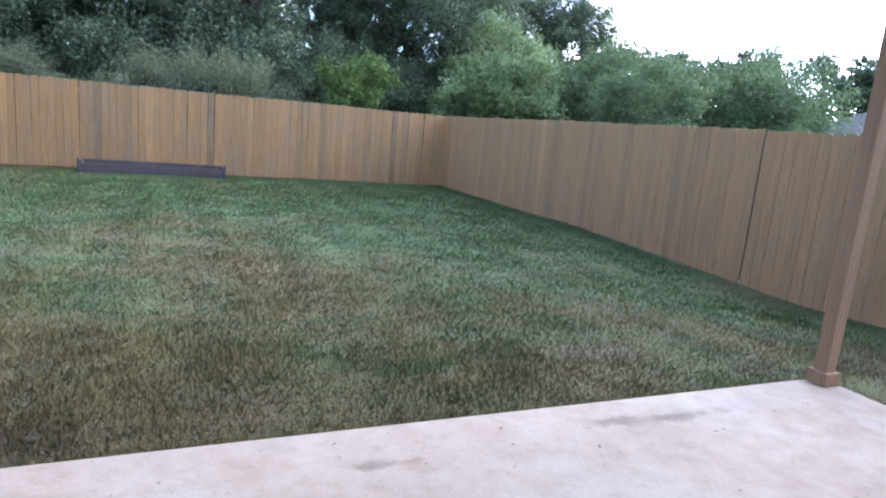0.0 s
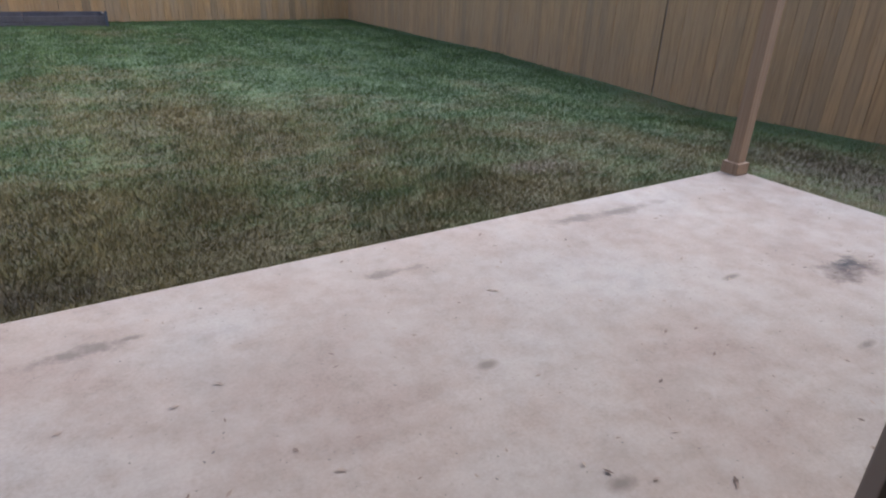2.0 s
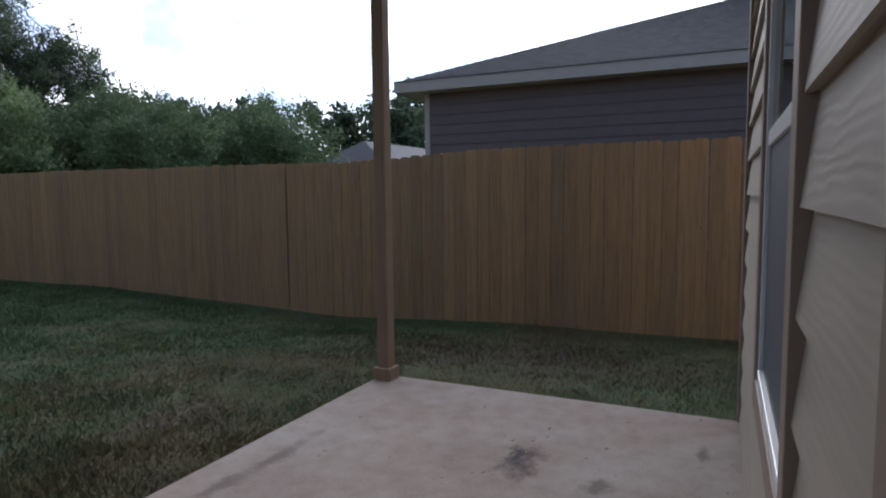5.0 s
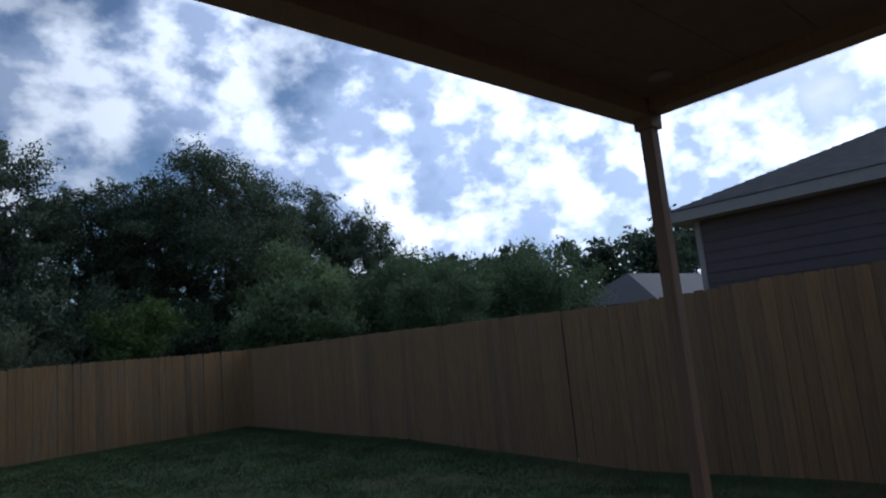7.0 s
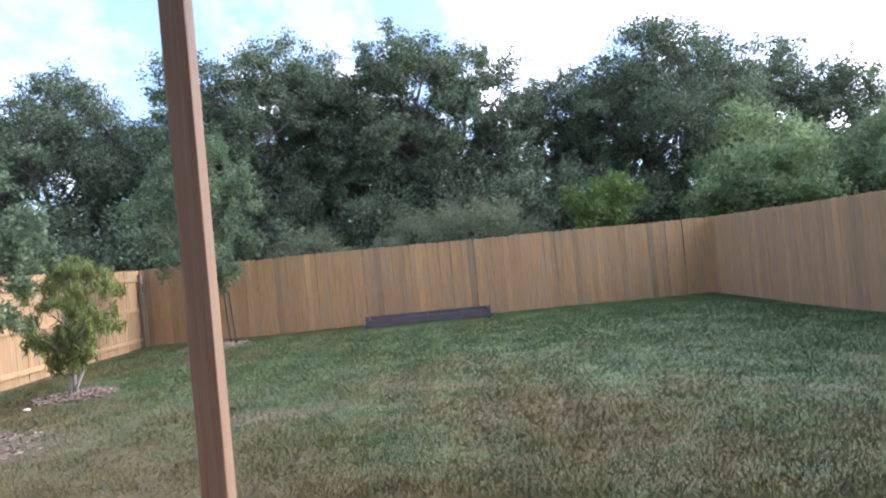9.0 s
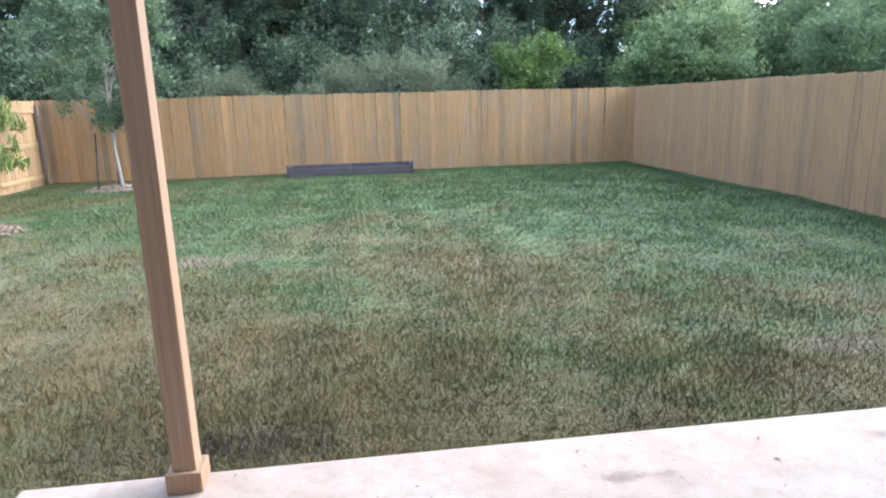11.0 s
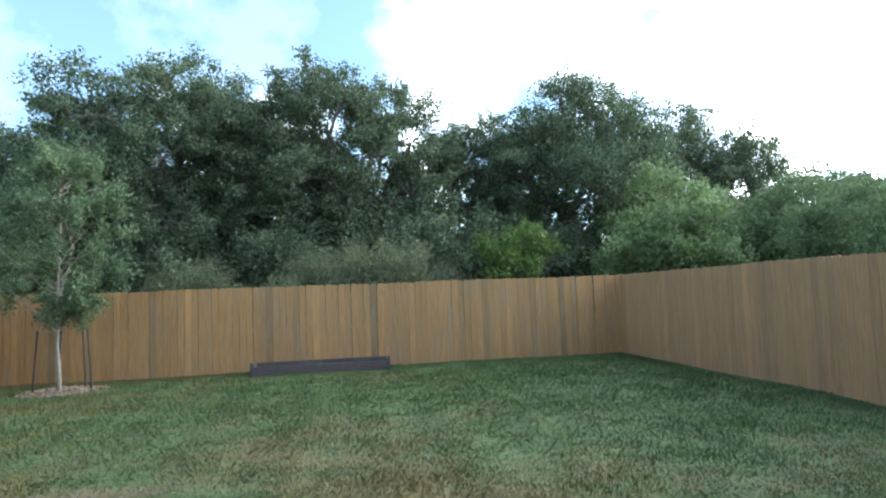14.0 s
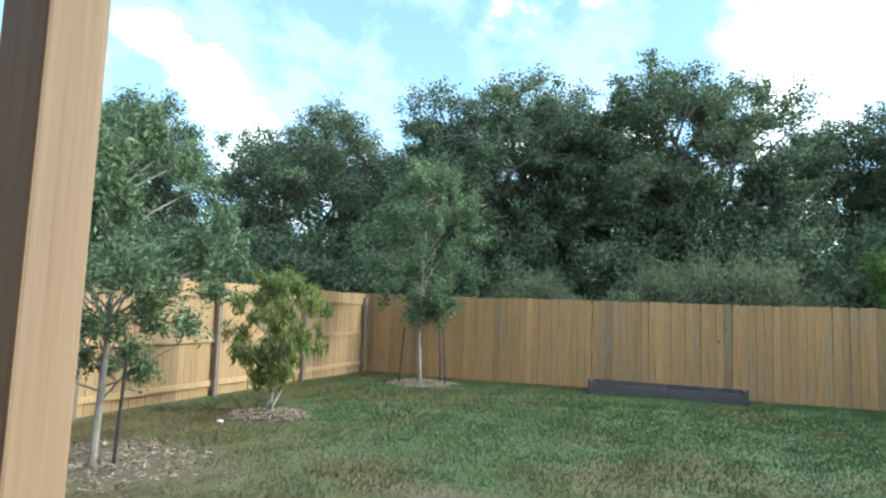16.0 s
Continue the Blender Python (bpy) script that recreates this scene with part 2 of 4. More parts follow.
base_ = mixed(n_, l_, ramp_of(n_, l_, spk_, ((0.70, (0, 0, 0)), (0.75, (0.8, 0.8, 0.8)))), base_, (0.12, 0.10, 0.085))


def blot(n, l, centre, size, wobble):
    """A mask that is 1 inside an uneven blot on the ground."""
    tc = n.new("ShaderNodeTexCoord")
    mp = n.new("ShaderNodeMapping")
    mp.inputs["Location"].default_value = (-centre[0] / size[0], -centre[1] / size[1], 0)
    mp.inputs["Scale"].default_value = (1 / size[0], 1 / size[1], 0)
    l.new(tc.outputs["Object"], mp.inputs["Vector"])
    ln = n.new("ShaderNodeVectorMath")
    ln.operation = "LENGTH"
    l.new(mp.outputs["Vector"], ln.inputs[0])
    nz = noise_of(n, l, 7.0, detail=6, rough=0.7)
    ad = n.new("ShaderNodeMath")
    ad.operation = "MULTIPLY_ADD"
    l.new(nz, ad.inputs[0])
    ad.inputs[1].default_value = wobble
    l.new(ln.outputs["Value"], ad.inputs[2])
    mr = n.new("ShaderNodeMapRange")
    mr.inputs["From Min"].default_value, mr.inputs["From Max"].default_value = 0.25 + wobble * 0.5, 1.15 + wobble * 0.5
    mr.inputs["To Min"].default_value, mr.inputs["To Max"].default_value = 1.0, 0.0
    l.new(ad.outputs["Value"], mr.inputs["Value"])
    return mr.outputs["Result"]


base_ = mixed(n_, l_, blot(n_, l_, (-0.95, 1.07), (0.20, 0.11), 3.2), base_, (0.10, 0.065, 0.05))
base_ = mixed(n_, l_, blot(n_, l_, (-0.90, 1.12), (0.10, 0.06), 3.0), base_, (0.035, 0.03, 0.028))
for at_, size_, wob_ in (((-1.45, 2.20), (0.36, 0.06), 3.2), ((-1.75, 2.23), (0.16, 0.06), 3.0), ((-3.02, 1.305), (0.05, 0.03), 2.0), ((-3.02, 0.65), (0.055, 0.03), 2.0), ((-1.60, 0.67), (0.07, 0.018), 2.5), ((-1.57, 1.315), (0.07, 0.02), 2.5),
                         ((-2.97, 2.12), (0.12, 0.04), 4.0), ((-4.11, 2.10), (0.06, 0.02), 2.5), ((-4.27, 2.08), (0.16, 0.05), 4.0), ((-1.51, 0.34), (0.05, 0.03), 2.5), ((-0.50, 0.29), (0.14, 0.03), 3.5), ((-1.04, 0.69), (0.09, 0.06), 4.0)):
    base_ = mixed(n_, l_, blot(n_, l_, at_, size_, wob_), base_, (0.195, 0.15, 0.118))
l_.new(base_, b_.inputs["Base Color"])
bumped(n_, l_, b_, c2_, 0.4, 0.004)


def lawn_colour(n, l, coords="Object"):
    """Green turf with tan dormant patches, heaviest near the patio, bare earth here and there."""
    p1 = noise_of(n, l, 0.42, detail=5, rough=0.6, coords=coords)
    p2 = noise_of(n, l, 2.6, (1, 1.6, 1), 6, 0.65, coords=coords)
    green = ramp_of(n, l, p2, ((0.25, (0.050, 0.088, 0.032)), (0.5, (0.060, 0.107, 0.037)), (0.75, (0.076, 0.124, 0.043))))
    tan = ramp_of(n, l, p2, ((0.25, (0.118, 0.076, 0.036)), (0.5, (0.150, 0.099, 0.046)), (0.8, (0.188, 0.128, 0.062))))
    tc = n.new("ShaderNodeTexCoord")
    sp = n.new("ShaderNodeSeparateXYZ")
    l.new(tc.outputs[coords], sp.inputs["Vector"])
    mr = n.new("ShaderNodeMapRange")
    mr.inputs["From Min"].default_value, mr.inputs["From Max"].default_value = 3.0, 9.5
    mr.inputs["To Min"].default_value, mr.inputs["To Max"].default_value = 0.20, -0.08
    l.new(sp.outputs["Y"], mr.inputs["Value"])
    lx = n.new("ShaderNodeMapRange")
    lx.inputs["From Min"].default_value, lx.inputs["From Max"].default_value = -9.5, -5.5
    lx.inputs["To Min"].default_value, lx.inputs["To Max"].default_value = 0.13, 0.0
    l.new(sp.outputs["X"], lx.inputs["Value"])
    s = n.new("ShaderNodeMath")
    l.new(mr.outputs["Result"], s.inputs[0])
    l.new(lx.outputs["Result"], s.inputs[1])
    rx = n.new("ShaderNodeMapRange")
    rx.inputs["From Min"].default_value, rx.inputs["From Max"].default_value = -3.0, 0.8
    rx.inputs["To Min"].default_value, rx.inputs["To Max"].default_value = 0.03, -0.12
    l.new(sp.outputs["X"], rx.inputs["Value"])
    s1 = n.new("ShaderNodeMath")
    l.new(s.outputs["Value"], s1.inputs[0])
    l.new(rx.outputs["Result"], s1.inputs[1])
    s = s1
    s2 = n.new("ShaderNodeMath")
    l.new(s.outputs["Value"], s2.inputs[0])
    l.new(p1, s2.inputs[1])
    p3 = noise_of(n, l, 1.5, (1, 2.5, 1), 5, 0.7, coords=coords)
    s3 = n.new("ShaderNodeMath")
    s3.operation = "MULTIPLY_ADD"
    l.new(p3, s3.inputs[0])
    s3.inputs[1].default_value = 0.45
    l.new(s2.outputs["Value"], s3.inputs[2])
    p4 = noise_of(n, l, 9.0, (1, 1.8, 1), 5, 0.75, coords=coords)
    s4 = n.new("ShaderNodeMath")
    s4.operation = "MULTIPLY_ADD"
    l.new(p4, s4.inputs[0])
    s4.inputs[1].default_value = 0.5
    l.new(s3.outputs["Value"], s4.inputs[2])
    s5 = n.new("ShaderNodeMath")
    s5.operation = "SUBTRACT"
    l.new(s4.outputs["Value"], s5.inputs[0])
    s5.inputs[1].default_value = 0.5
    mask = ramp_of(n, l, s5.outputs["Value"], ((0.41, (0.10, 0.10, 0.10)), (0.68, (0.72, 0.72, 0.72))))
    turf = mixed(n, l, mask, green, tan)
    # passes of the mower, running out from the house
    wv = node(n, "ShaderNodeTexWave", Scale=0.36, Distortion=1.2, Detail=3.0)
    wv.inputs["Detail Scale"].default_value = 0.6
    l.new(tc.outputs[coords], wv.inputs["Vector"])
    turf = mixed(n, l, 1.0, turf, ramp_of(n, l, wv.outputs["Fac"], ((0.0, (0.90, 0.91, 0.92)), (1.0, (1.07, 1.06, 1.04)))), "MULTIPLY")
    fleck = noise_of(n, l, 5.5, (1, 2.0, 1), 7, 0.75, coords=coords)
    turf = mixed(n, l, ramp_of(n, l, fleck, ((0.56, (0, 0, 0)), (0.68, (0.55, 0.55, 0.55)))), turf, (0.058, 0.056, 0.032))
    # trodden bare earth beside the slab and under the trees
    # dark also paints in the shade between the slab and the right fence
    dark, pale = (0.085, 0.068, 0.040), (0.155, 0.122, 0.076)
    for at, size, soil in (((-1.05, 3.35), (0.4, 0.2), pale), ((1.3, 1.6), (0.9, 2.0), dark), ((-8.9, 6.3), (1.5, 1.0), pale), ((-5.8, 6.8), (0.7, 0.3), pale), ((-4.6, 2.75), (0.7, 0.22), dark)):
        turf = mixed(n, l, blot(n, l, at, size, 3.2), turf, soil)
    return turf


M_ground, n_, l_, b_ = material("lawn_soil", 0.95)
gc_ = lawn_colour(n_, l_)
g1_ = noise_of(n_, l_, 38.0, detail=4, rough=0.7)
gc_ = mixed(n_, l_, 1.0, gc_, ramp_of(n_, l_, g1_, ((0.3, (0.75, 0.74, 0.72)), (0.7, (1.05, 1.05, 1.05)))), "MULTIPLY")
l_.new(gc_, b_.inputs["Base Color"])
bumped(n_, l_, b_, g1_, 0.8, 0.02)

M_grass, n_, l_, b_ = material("grass_blades", 0.7)
gc_ = lawn_colour(n_, l_)
geo_ = n_.new("ShaderNodeNewGeometry")
tint_ = ramp_of(n_, l_, geo_.outputs["Random Per Island"], ((0.0, (0.84, 0.86, 0.84)), (0.45, (0.95, 1.0, 0.95)), (0.7, (1.06, 1.0, 0.95)), (0.95, (1.14, 1.05, 0.95)), (1.0, (1.3, 1.2, 1.05))))
l_.new(mixed(n_, l_, 1.0, gc_, tint_, "MULTIPLY"), b_.inputs["Base Color"])
b_.inputs["Specular IOR Level"].default_value = 0.06
# blades stand so close that the sward takes light much as the ground does
up_ = n_.new("ShaderNodeVectorMath")
up_.operation = "MULTIPLY_ADD"
l_.new(geo_.outputs["Normal"], up_.inputs[0])
up_.inputs[1].default_value, up_.inputs[2].default_value = (0.35, 0.35, 0.2), (0, 0, 0.8)
un_ = n_.new("ShaderNodeVectorMath")
un_.operation = "NORMALIZE"
l_.new(up_.outputs["Vector"], un_.inputs[0])
l_.new(un_.outputs["Vector"], b_.inputs["Normal"])


def leaf_material(name, dark, mid, light):
    m, n, l, b = material(name, 0.6)
    geo = n.new("ShaderNodeNewGeometry")
    c = ramp_of(n, l, geo.outputs["Random Per Island"], ((0.0, dark), (0.55, mid), (1.0, light)))
    big = noise_of(n, l, 0.8, detail=3)
    c = mixed(n, l, 1.0, c, ramp_of(n, l, big, ((0.3, (0.75, 0.78, 0.8)), (0.7, (1.15, 1.12, 1.0)))), "MULTIPLY")
    l.new(c, b.inputs["Base Color"])
    b.inputs["Specular IOR Level"].default_value = 0.15
    tr = n.new("ShaderNodeBsdfTranslucent")
    l.new(c, tr.inputs["Color"])
    ms = n.new("ShaderNodeMixShader")
    ms.inputs["Fac"].default_value = 0.36
    l.new(b.outputs["BSDF"], ms.inputs[1])
    l.new(tr.outputs["BSDF"], ms.inputs[2])
    l.new(ms.outputs["Shader"], n["Material Output"].inputs["Surface"])
    return m


M_leaf_oak = leaf_material("live_oak_leaves", (0.058, 0.084, 0.052), (0.118, 0.155, 0.096), (0.22, 0.262, 0.17))
M_leaf_young = leaf_material("young_oak_leaves", (0.085, 0.125, 0.07), (0.14, 0.195, 0.11), (0.23, 0.29, 0.17))
M_leaf_bright = leaf_material("mesquite_leaves", (0.15, 0.205, 0.10), (0.215, 0.285, 0.14), (0.30, 0.375, 0.195))
M_leaf_yellow = leaf_material("yellow_green_leaves", (0.07, 0.115, 0.033), (0.105, 0.162, 0.048), (0.155, 0.21, 0.066))
M_leaf_grey = leaf_material("grey_brush", (0.11, 0.13, 0.078), (0.16, 0.18, 0.11), (0.22, 0.24, 0.15))
M_leaf_mid = leaf_material("thicket_leaves", (0.09, 0.135, 0.068), (0.14, 0.195, 0.10), (0.205, 0.265, 0.14))
M_leaf_peach = leaf_material("peach_leaves", (0.10, 0.135, 0.04), (0.18, 0.215, 0.07), (0.29, 0.31, 0.115))
M_mulch, n_, l_, b_ = material("mulch_chips", 0.95)
geo_ = n_.new("ShaderNodeNewGeometry")
l_.new(ramp_of(n_, l_, geo_.outputs["Random Per Island"], ((0.0, (0.11, 0.07, 0.05)), (0.5, (0.25, 0.175, 0.13)), (1.0, (0.38, 0.285, 0.22)))), b_.inputs["Base Color"])


# ---- building helpers ----
def part(name, bm, mat, parent=None, label=""):
    me = bpy.data.meshes.new(name)
    bm.to_mesh(me)
    bm.free()
    me.materials.append(mat)
    ob = new(name, me)
    if parent is not None:
        ob.parent = parent
    if label:
        tagged(ob, label)
    return ob


def share(name, me, parent, m):
    ob = new(name, me)
    ob.parent = parent
    ob.matrix_local = m
    return ob


def empty(name, at=(0, 0, 0)):
    ob = new(name)
    ob.empty_display_size = 0.1
    ob.location = at
    return ob


def box(bm, lo, hi, bevel=0.0):
    m = Matrix.LocRotScale([(a + b) / 2 for a, b in zip(lo, hi)], None, [b - a for a, b in zip(lo, hi)])
    r = bmesh.ops.create_cube(bm, size=1.0, matrix=m)
    if bevel:
        edges = {e for v in r["verts"] for e in v.link_edges}
        bmesh.ops.bevel(bm, geom=list(edges), offset=bevel, segments=2, affect="EDGES", profile=0.6)
    return bm


def tube(bm, a, b, r0, r1, sides=8):
    a, b = Vector(a), Vector(b)
    q = (b - a).to_track_quat("Z", "Y").to_matrix().to_4x4()
    bmesh.ops.create_cone(bm, cap_ends=True, segments=sides, radius1=r0, radius2=r1, depth=(b - a).length,
                          matrix=Matrix.Translation((a + b) / 2) @ q)
    return bm


def lathe(bm, profile, m, sides=28):
    """A turned shape: profile of (radius, height) about z, placed by m."""
    rings = []
    for r, h in profile:
        rings.append([bm.verts.new(m @ Vector((r * math.cos(2 * math.pi * i / sides), r * math.sin(2 * math.pi * i / sides), h))) for i in range(sides)])
    for p, q in zip(rings, rings[1:]):
        for i in range(sides):
            bm.faces.new((p[i], p[(i + 1) % sides], q[(i + 1) % sides], q[i])).smooth = True
    bm.faces.new(rings[-1])
    bm.faces.new(list(reversed(rings[0])))
    return bm


def mesh_arrays(name, verts, faces, mat):
    """A mesh of equal polygons out of numpy arrays."""
    me = bpy.data.meshes.new(name)
    k = faces.shape[1]
    me.vertices.add(len(verts))
    me.vertices.foreach_set("co", verts.astype(np.float32).ravel())
    me.loops.add(faces.size)
    me.loops.foreach_set("vertex_index", faces.astype(np.int32).ravel())
    me.polygons.add(len(faces))
    me.polygons.foreach_set("loop_start", np.arange(0, faces.size, k, dtype=np.int32))
    me.update(calc_edges=True)
    me.materials.append(mat)
    return me


GROUND_Z = -0.15


def ground_height(x, y, dip=0.11):
    """The lawn falls gently away from the patio and is slightly uneven."""
    return GROUND_Z + 0.09 * np.clip(1 - (y - 2.4) / 2.2, 0, 1) * np.clip((x + 12) / 2, 0, 1) + 0.012 * np.sin(x * 1.7 + y * 0.6) * np.sin(y * 1.3 - x * 0.4) - dip * np.clip((x - 0.6) / 1.6, 0, 1) * np.clip((9 - y) / 4, 0, 1)


# ---- ground: one sheet out to the horizon ----
def build_ground():
    xs = np.concatenate(([-1500, -300, -80, -40, -20], np.arange(-14, 6.01, 0.25), [10, 20, 40, 80, 300, 1500]))
    ys = np.concatenate(([-1500, -300, -80, -30, -10], np.arange(-2, 17.01, 0.25), [22, 30, 50, 100, 300, 1500]))
    gx, gy = np.meshgrid(xs, ys)
    near = (gx > -14) & (gx < 6) & (gy > -2) & (gy < 17)
    gz = np.where(near, ground_height(gx, gy), GROUND_Z)
    gz = np.where((gx > -5.2) & (gx < 0.0) & (gy < 2.3), -0.2, gz)
    v = np.stack([gx.ravel(), gy.ravel(), gz.ravel()], 1)
    w = len(xs)
    i = np.arange(len(ys) - 1)[:, None] * w + np.arange(w - 1)[None, :]
    i = i.ravel()
    f = np.stack([i, i + 1, i + w + 1, i + w], 1)
    ob = new("ground", mesh_arrays("ground", v, f, M_ground))
    for p in ob.data.polygons:
        p.use_smooth = True
    tagged(ob, "mown back lawn of green and tan turf", "lawn", kind="structure")


build_ground()


MULCH = ((-8.78, 13.85, 0.72), (-9.12, 9.15, 0.56), (-8.85, 6.2, 0.95))


def build_grass():
    rng = np.random.default_rng(3)
    cen = []
    per = 11
    for x0, x1, y0, y1, peak in ((-10.8, 2.75, 2.46, 15.45, 780.0), (0.1, 2.75, -1.0, 2.46, 170.0)):
        c = int((x1 - x0) * (y1 - y0) * peak)
        q = np.stack([rng.uniform(x0, x1, c), rng.uniform(y0, y1, c)], 1)
        away = np.hypot(q[:, 0] + 3.8, q[:, 1] - 0.5)
        keep = np.clip(np.exp(-(away - 2.2) / 3.0), 0.19, 1.0) if y0 > 0 else 1.0
        for mx, my, mr in MULCH:
            keep = keep * np.clip((np.hypot(q[:, 0] - mx, q[:, 1] - my) / mr - 0.75) / 0.5, 0.03, 1)
        cen.append(q[rng.random(c) < keep])
    cen = np.concatenate(cen)
    patch = np.sin(cen[:, 0] * 2.1 + np.sin(cen[:, 1] * 1.7)) * np.sin(cen[:, 1] * 2.6 + np.sin(cen[:, 0] * 1.3))
    tall_c = (0.75 + 0.25 * patch) * rng.uniform(0.6, 1.3, len(cen)) * np.where(rng.random(len(cen)) < 0.05, 1.9, 1.0)
    p = np.repeat(cen, per, 0)
    tall = np.repeat(tall_c, per)
    far = np.clip((p[:, 1] - 2.6) / 9, 0, 1)
    p = p + rng.normal(size=p.shape) * (0.065 + 0.05 * far)[:, None]
    n = len(p)
    p[:, 1] = np.where((p[:, 1] < 2.452) & (p[:, 0] < 0.08), 2.455, p[:, 1])
    z = ground_height(p[:, 0], p[:, 1])
    hgt = rng.uniform(0.02, 0.05, n) * tall * (1 - 0.1 * far)
    wid = rng.uniform(0.0024, 0.0045, n) * (1 + 1.9 * far)
    ang = rng.uniform(0, 2 * np.pi, n)
    lean = rng.uniform(0.2, 1.3, n) * hgt
    la = rng.uniform(0, 2 * np.pi, n)
    dx, dy = np.cos(ang) * wid, np.sin(ang) * wid
    v = np.empty((n, 3, 3))
    v[:, 0] = np.stack([p[:, 0] - dx, p[:, 1] - dy, z - 0.004], 1)
    v[:, 1] = np.stack([p[:, 0] + dx, p[:, 1] + dy, z - 0.004], 1)
    v[:, 2] = np.stack([p[:, 0] + np.cos(la) * lean, p[:, 1] + np.sin(la) * lean, z + hgt], 1)
    ob = new("grass", mesh_arrays("grass", v.reshape(-1, 3), np.arange(3 * n).reshape(-1, 3), M_grass))
    tagged(ob, "short mown grass, green with straw-coloured patches", "grass", kind="stuff")


build_grass()

# ---- patio slab ----
WALL_Y, WALL_X0, WALL_X1, WALL_H = 0.03, -9.0, 0.13, 3.0
SLAB_X0, SLAB_X1, SLAB_Y1 = -5.35, 0.07, 2.445
slab = part("patio_slab", box(bmesh.new(), (SLAB_X0, WALL_Y + 0.016, -0.2), (SLAB_X1, SLAB_Y1, 0.0), 0.012), M_slab)
tagged(slab, "pinkish beige concrete patio slab with dark weather stains", "patio", kind="structure")

# ---- house wall with lap siding ----
DOOR_X0, DOOR_X1, DOOR_H = -4.40, -3.27, 2.06
WIN_X0, WIN_X1, WIN_Z0, WIN_Z1 = -2.50, -1.58, 0.70, 2.20


def wall_with_holes(bm, x0, x1, z0, z1, y0, y1, holes):
    xs = sorted({x0, x1, *[h[0] for h in holes], *[h[1] for h in holes]})
    zs = sorted({z0, z1, *[h[2] for h in holes], *[h[3] for h in holes]})
    for a, b in zip(xs, xs[1:]):
        for c, d in zip(zs, zs[1:]):
            if not any(h[0] <= a and b <= h[1] and h[2] <= c and d <= h[3] for h in holes):
                box(bm, (a, y0, c), (b, y1, d))
    return bm


house = empty("house", (-4, -4, 0))
tagged(house, "single-storey house with beige lap siding and a covered patio", "house", kind="structure")
HOLES = [(DOOR_X0, DOOR_X1, -0.2, DOOR_H), (WIN_X0, WIN_X1, WIN_Z0, WIN_Z1)]


def hpart(name, bm, mat, label=""):
    ob = part(name, bm, mat, None, label)
    ob.parent = house
    ob.matrix_parent_inverse = Matrix.Translation((4, 4, 0))
    return ob


wall = hpart("wall", wall_with_holes(bmesh.new(), WALL_X0, WALL_X1, -0.2, WALL_H, WALL_Y - 0.16, WALL_Y - 0.012, HOLES), M_siding)
hpart("side_wall", box(bmesh.new(), (WALL_X1 - 0.16, -9.0, -0.2), (WALL_X1, WALL_Y - 0.161, WALL_H)), M_siding)
hpart("side_wall", box(bmesh.new(), (WALL_X0, -9.0, -0.2), (WALL_X0 + 0.16, WALL_Y - 0.161, WALL_H)), M_siding)
hpart("back_wall", box(bmesh.new(), (WALL_X0 + 0.161, -9.0, -0.2), (WALL_X1 - 0.161, -8.84, WALL_H)), M_siding)
hpart("floor", box(bmesh.new(), (WALL_X0 + 0.17, -8.83, -0.2), (WALL_X1 - 0.17, WALL_Y - 0.17, -0.005)), M_room)
hpart("ceiling", box(bmesh.new(), (WALL_X0 + 0.17, -8.83, 2.5), (WALL_X1 - 0.17, WALL_Y - 0.17, 2.56)), M_room)
bm = bmesh.new()
rv = [bm.verts.new(c) for c in ((WALL_X0 - 0.4, -9.4, 3.05), (WALL_X1 + 0.1, -9.4, 3.05), (WALL_X1 + 0.1, 0.12, 3.05), (WALL_X0 - 0.4, 0.12, 3.05), (WALL_X0 + 4.5, -4.6, 5.1), (WALL_X1 - 4.0, -4.6, 5.1))]
for f in ((0, 1, 5, 4), (1, 2, 5), (2, 3, 4, 5), (3, 0, 4), (3, 2, 1, 0)):
    bm.faces.new([rv[i] for i in f])
hpart("roof", bm, M_shingle, "grey shingled hip roof")
hpart("corner_board", box(bmesh.new(), (WALL_X1 - 0.09, WALL_Y - 0.011, -0.15), (WALL_X1 + 0.012, WALL_Y + 0.022, WALL_H), 0.004), M_trim)


def siding_board(x0, x1, z0, exposure):
    """One lap board, its lower edge standing proud."""
    bm = bmesh.new()
    prof = ((WALL_Y - 0.010, z0 + exposure + 0.02), (WALL_Y + 0.013, z0), (WALL_Y + 0.004, z0 - 0.001), (WALL_Y - 0.0115, z0 + 0.004))
    a = [bm.verts.new((x0, y, z)) for y, z in prof]
    b = [bm.verts.new((x1, y, z)) for y, z in prof]
    for i in range(4):
        bm.faces.new((a[i], a[(i + 1) % 4], b[(i + 1) % 4], b[i]))
    bm.faces.new(a[::-1])
    bm.faces.new(b)
    bmesh.ops.recalc_face_normals(bm, faces=bm.faces)
    return bm


def lay_siding():
    rng = random.Random(5)
    exp = 0.178
    casing = 0.085
    z = 0.02
    while z < WALL_H - 0.02:
        spans = [(WALL_X0, WALL_X1 - 0.091)]
        for hx0, hx1, hz0, hz1 in HOLES:
            if z + exp > hz0 - casing and z < hz1 + casing:
                spans = [s for a, b in spans for s in ((a, min(b, hx0 - casing)), (max(a, hx1 + casing), b)) if s[1] - s[0] > 0.02]
        for a, b in spans:
            cut = rng.uniform(-7.5, -5.0)
            pieces = [(a, b)] if not a < cut < b else [(a, cut - 0.001), (cut + 0.001, b)]
            for c, d in pieces:
                board = part("siding_board", siding_board(c, d, z, exp), M_siding)
                board.parent = wall
        z += exp


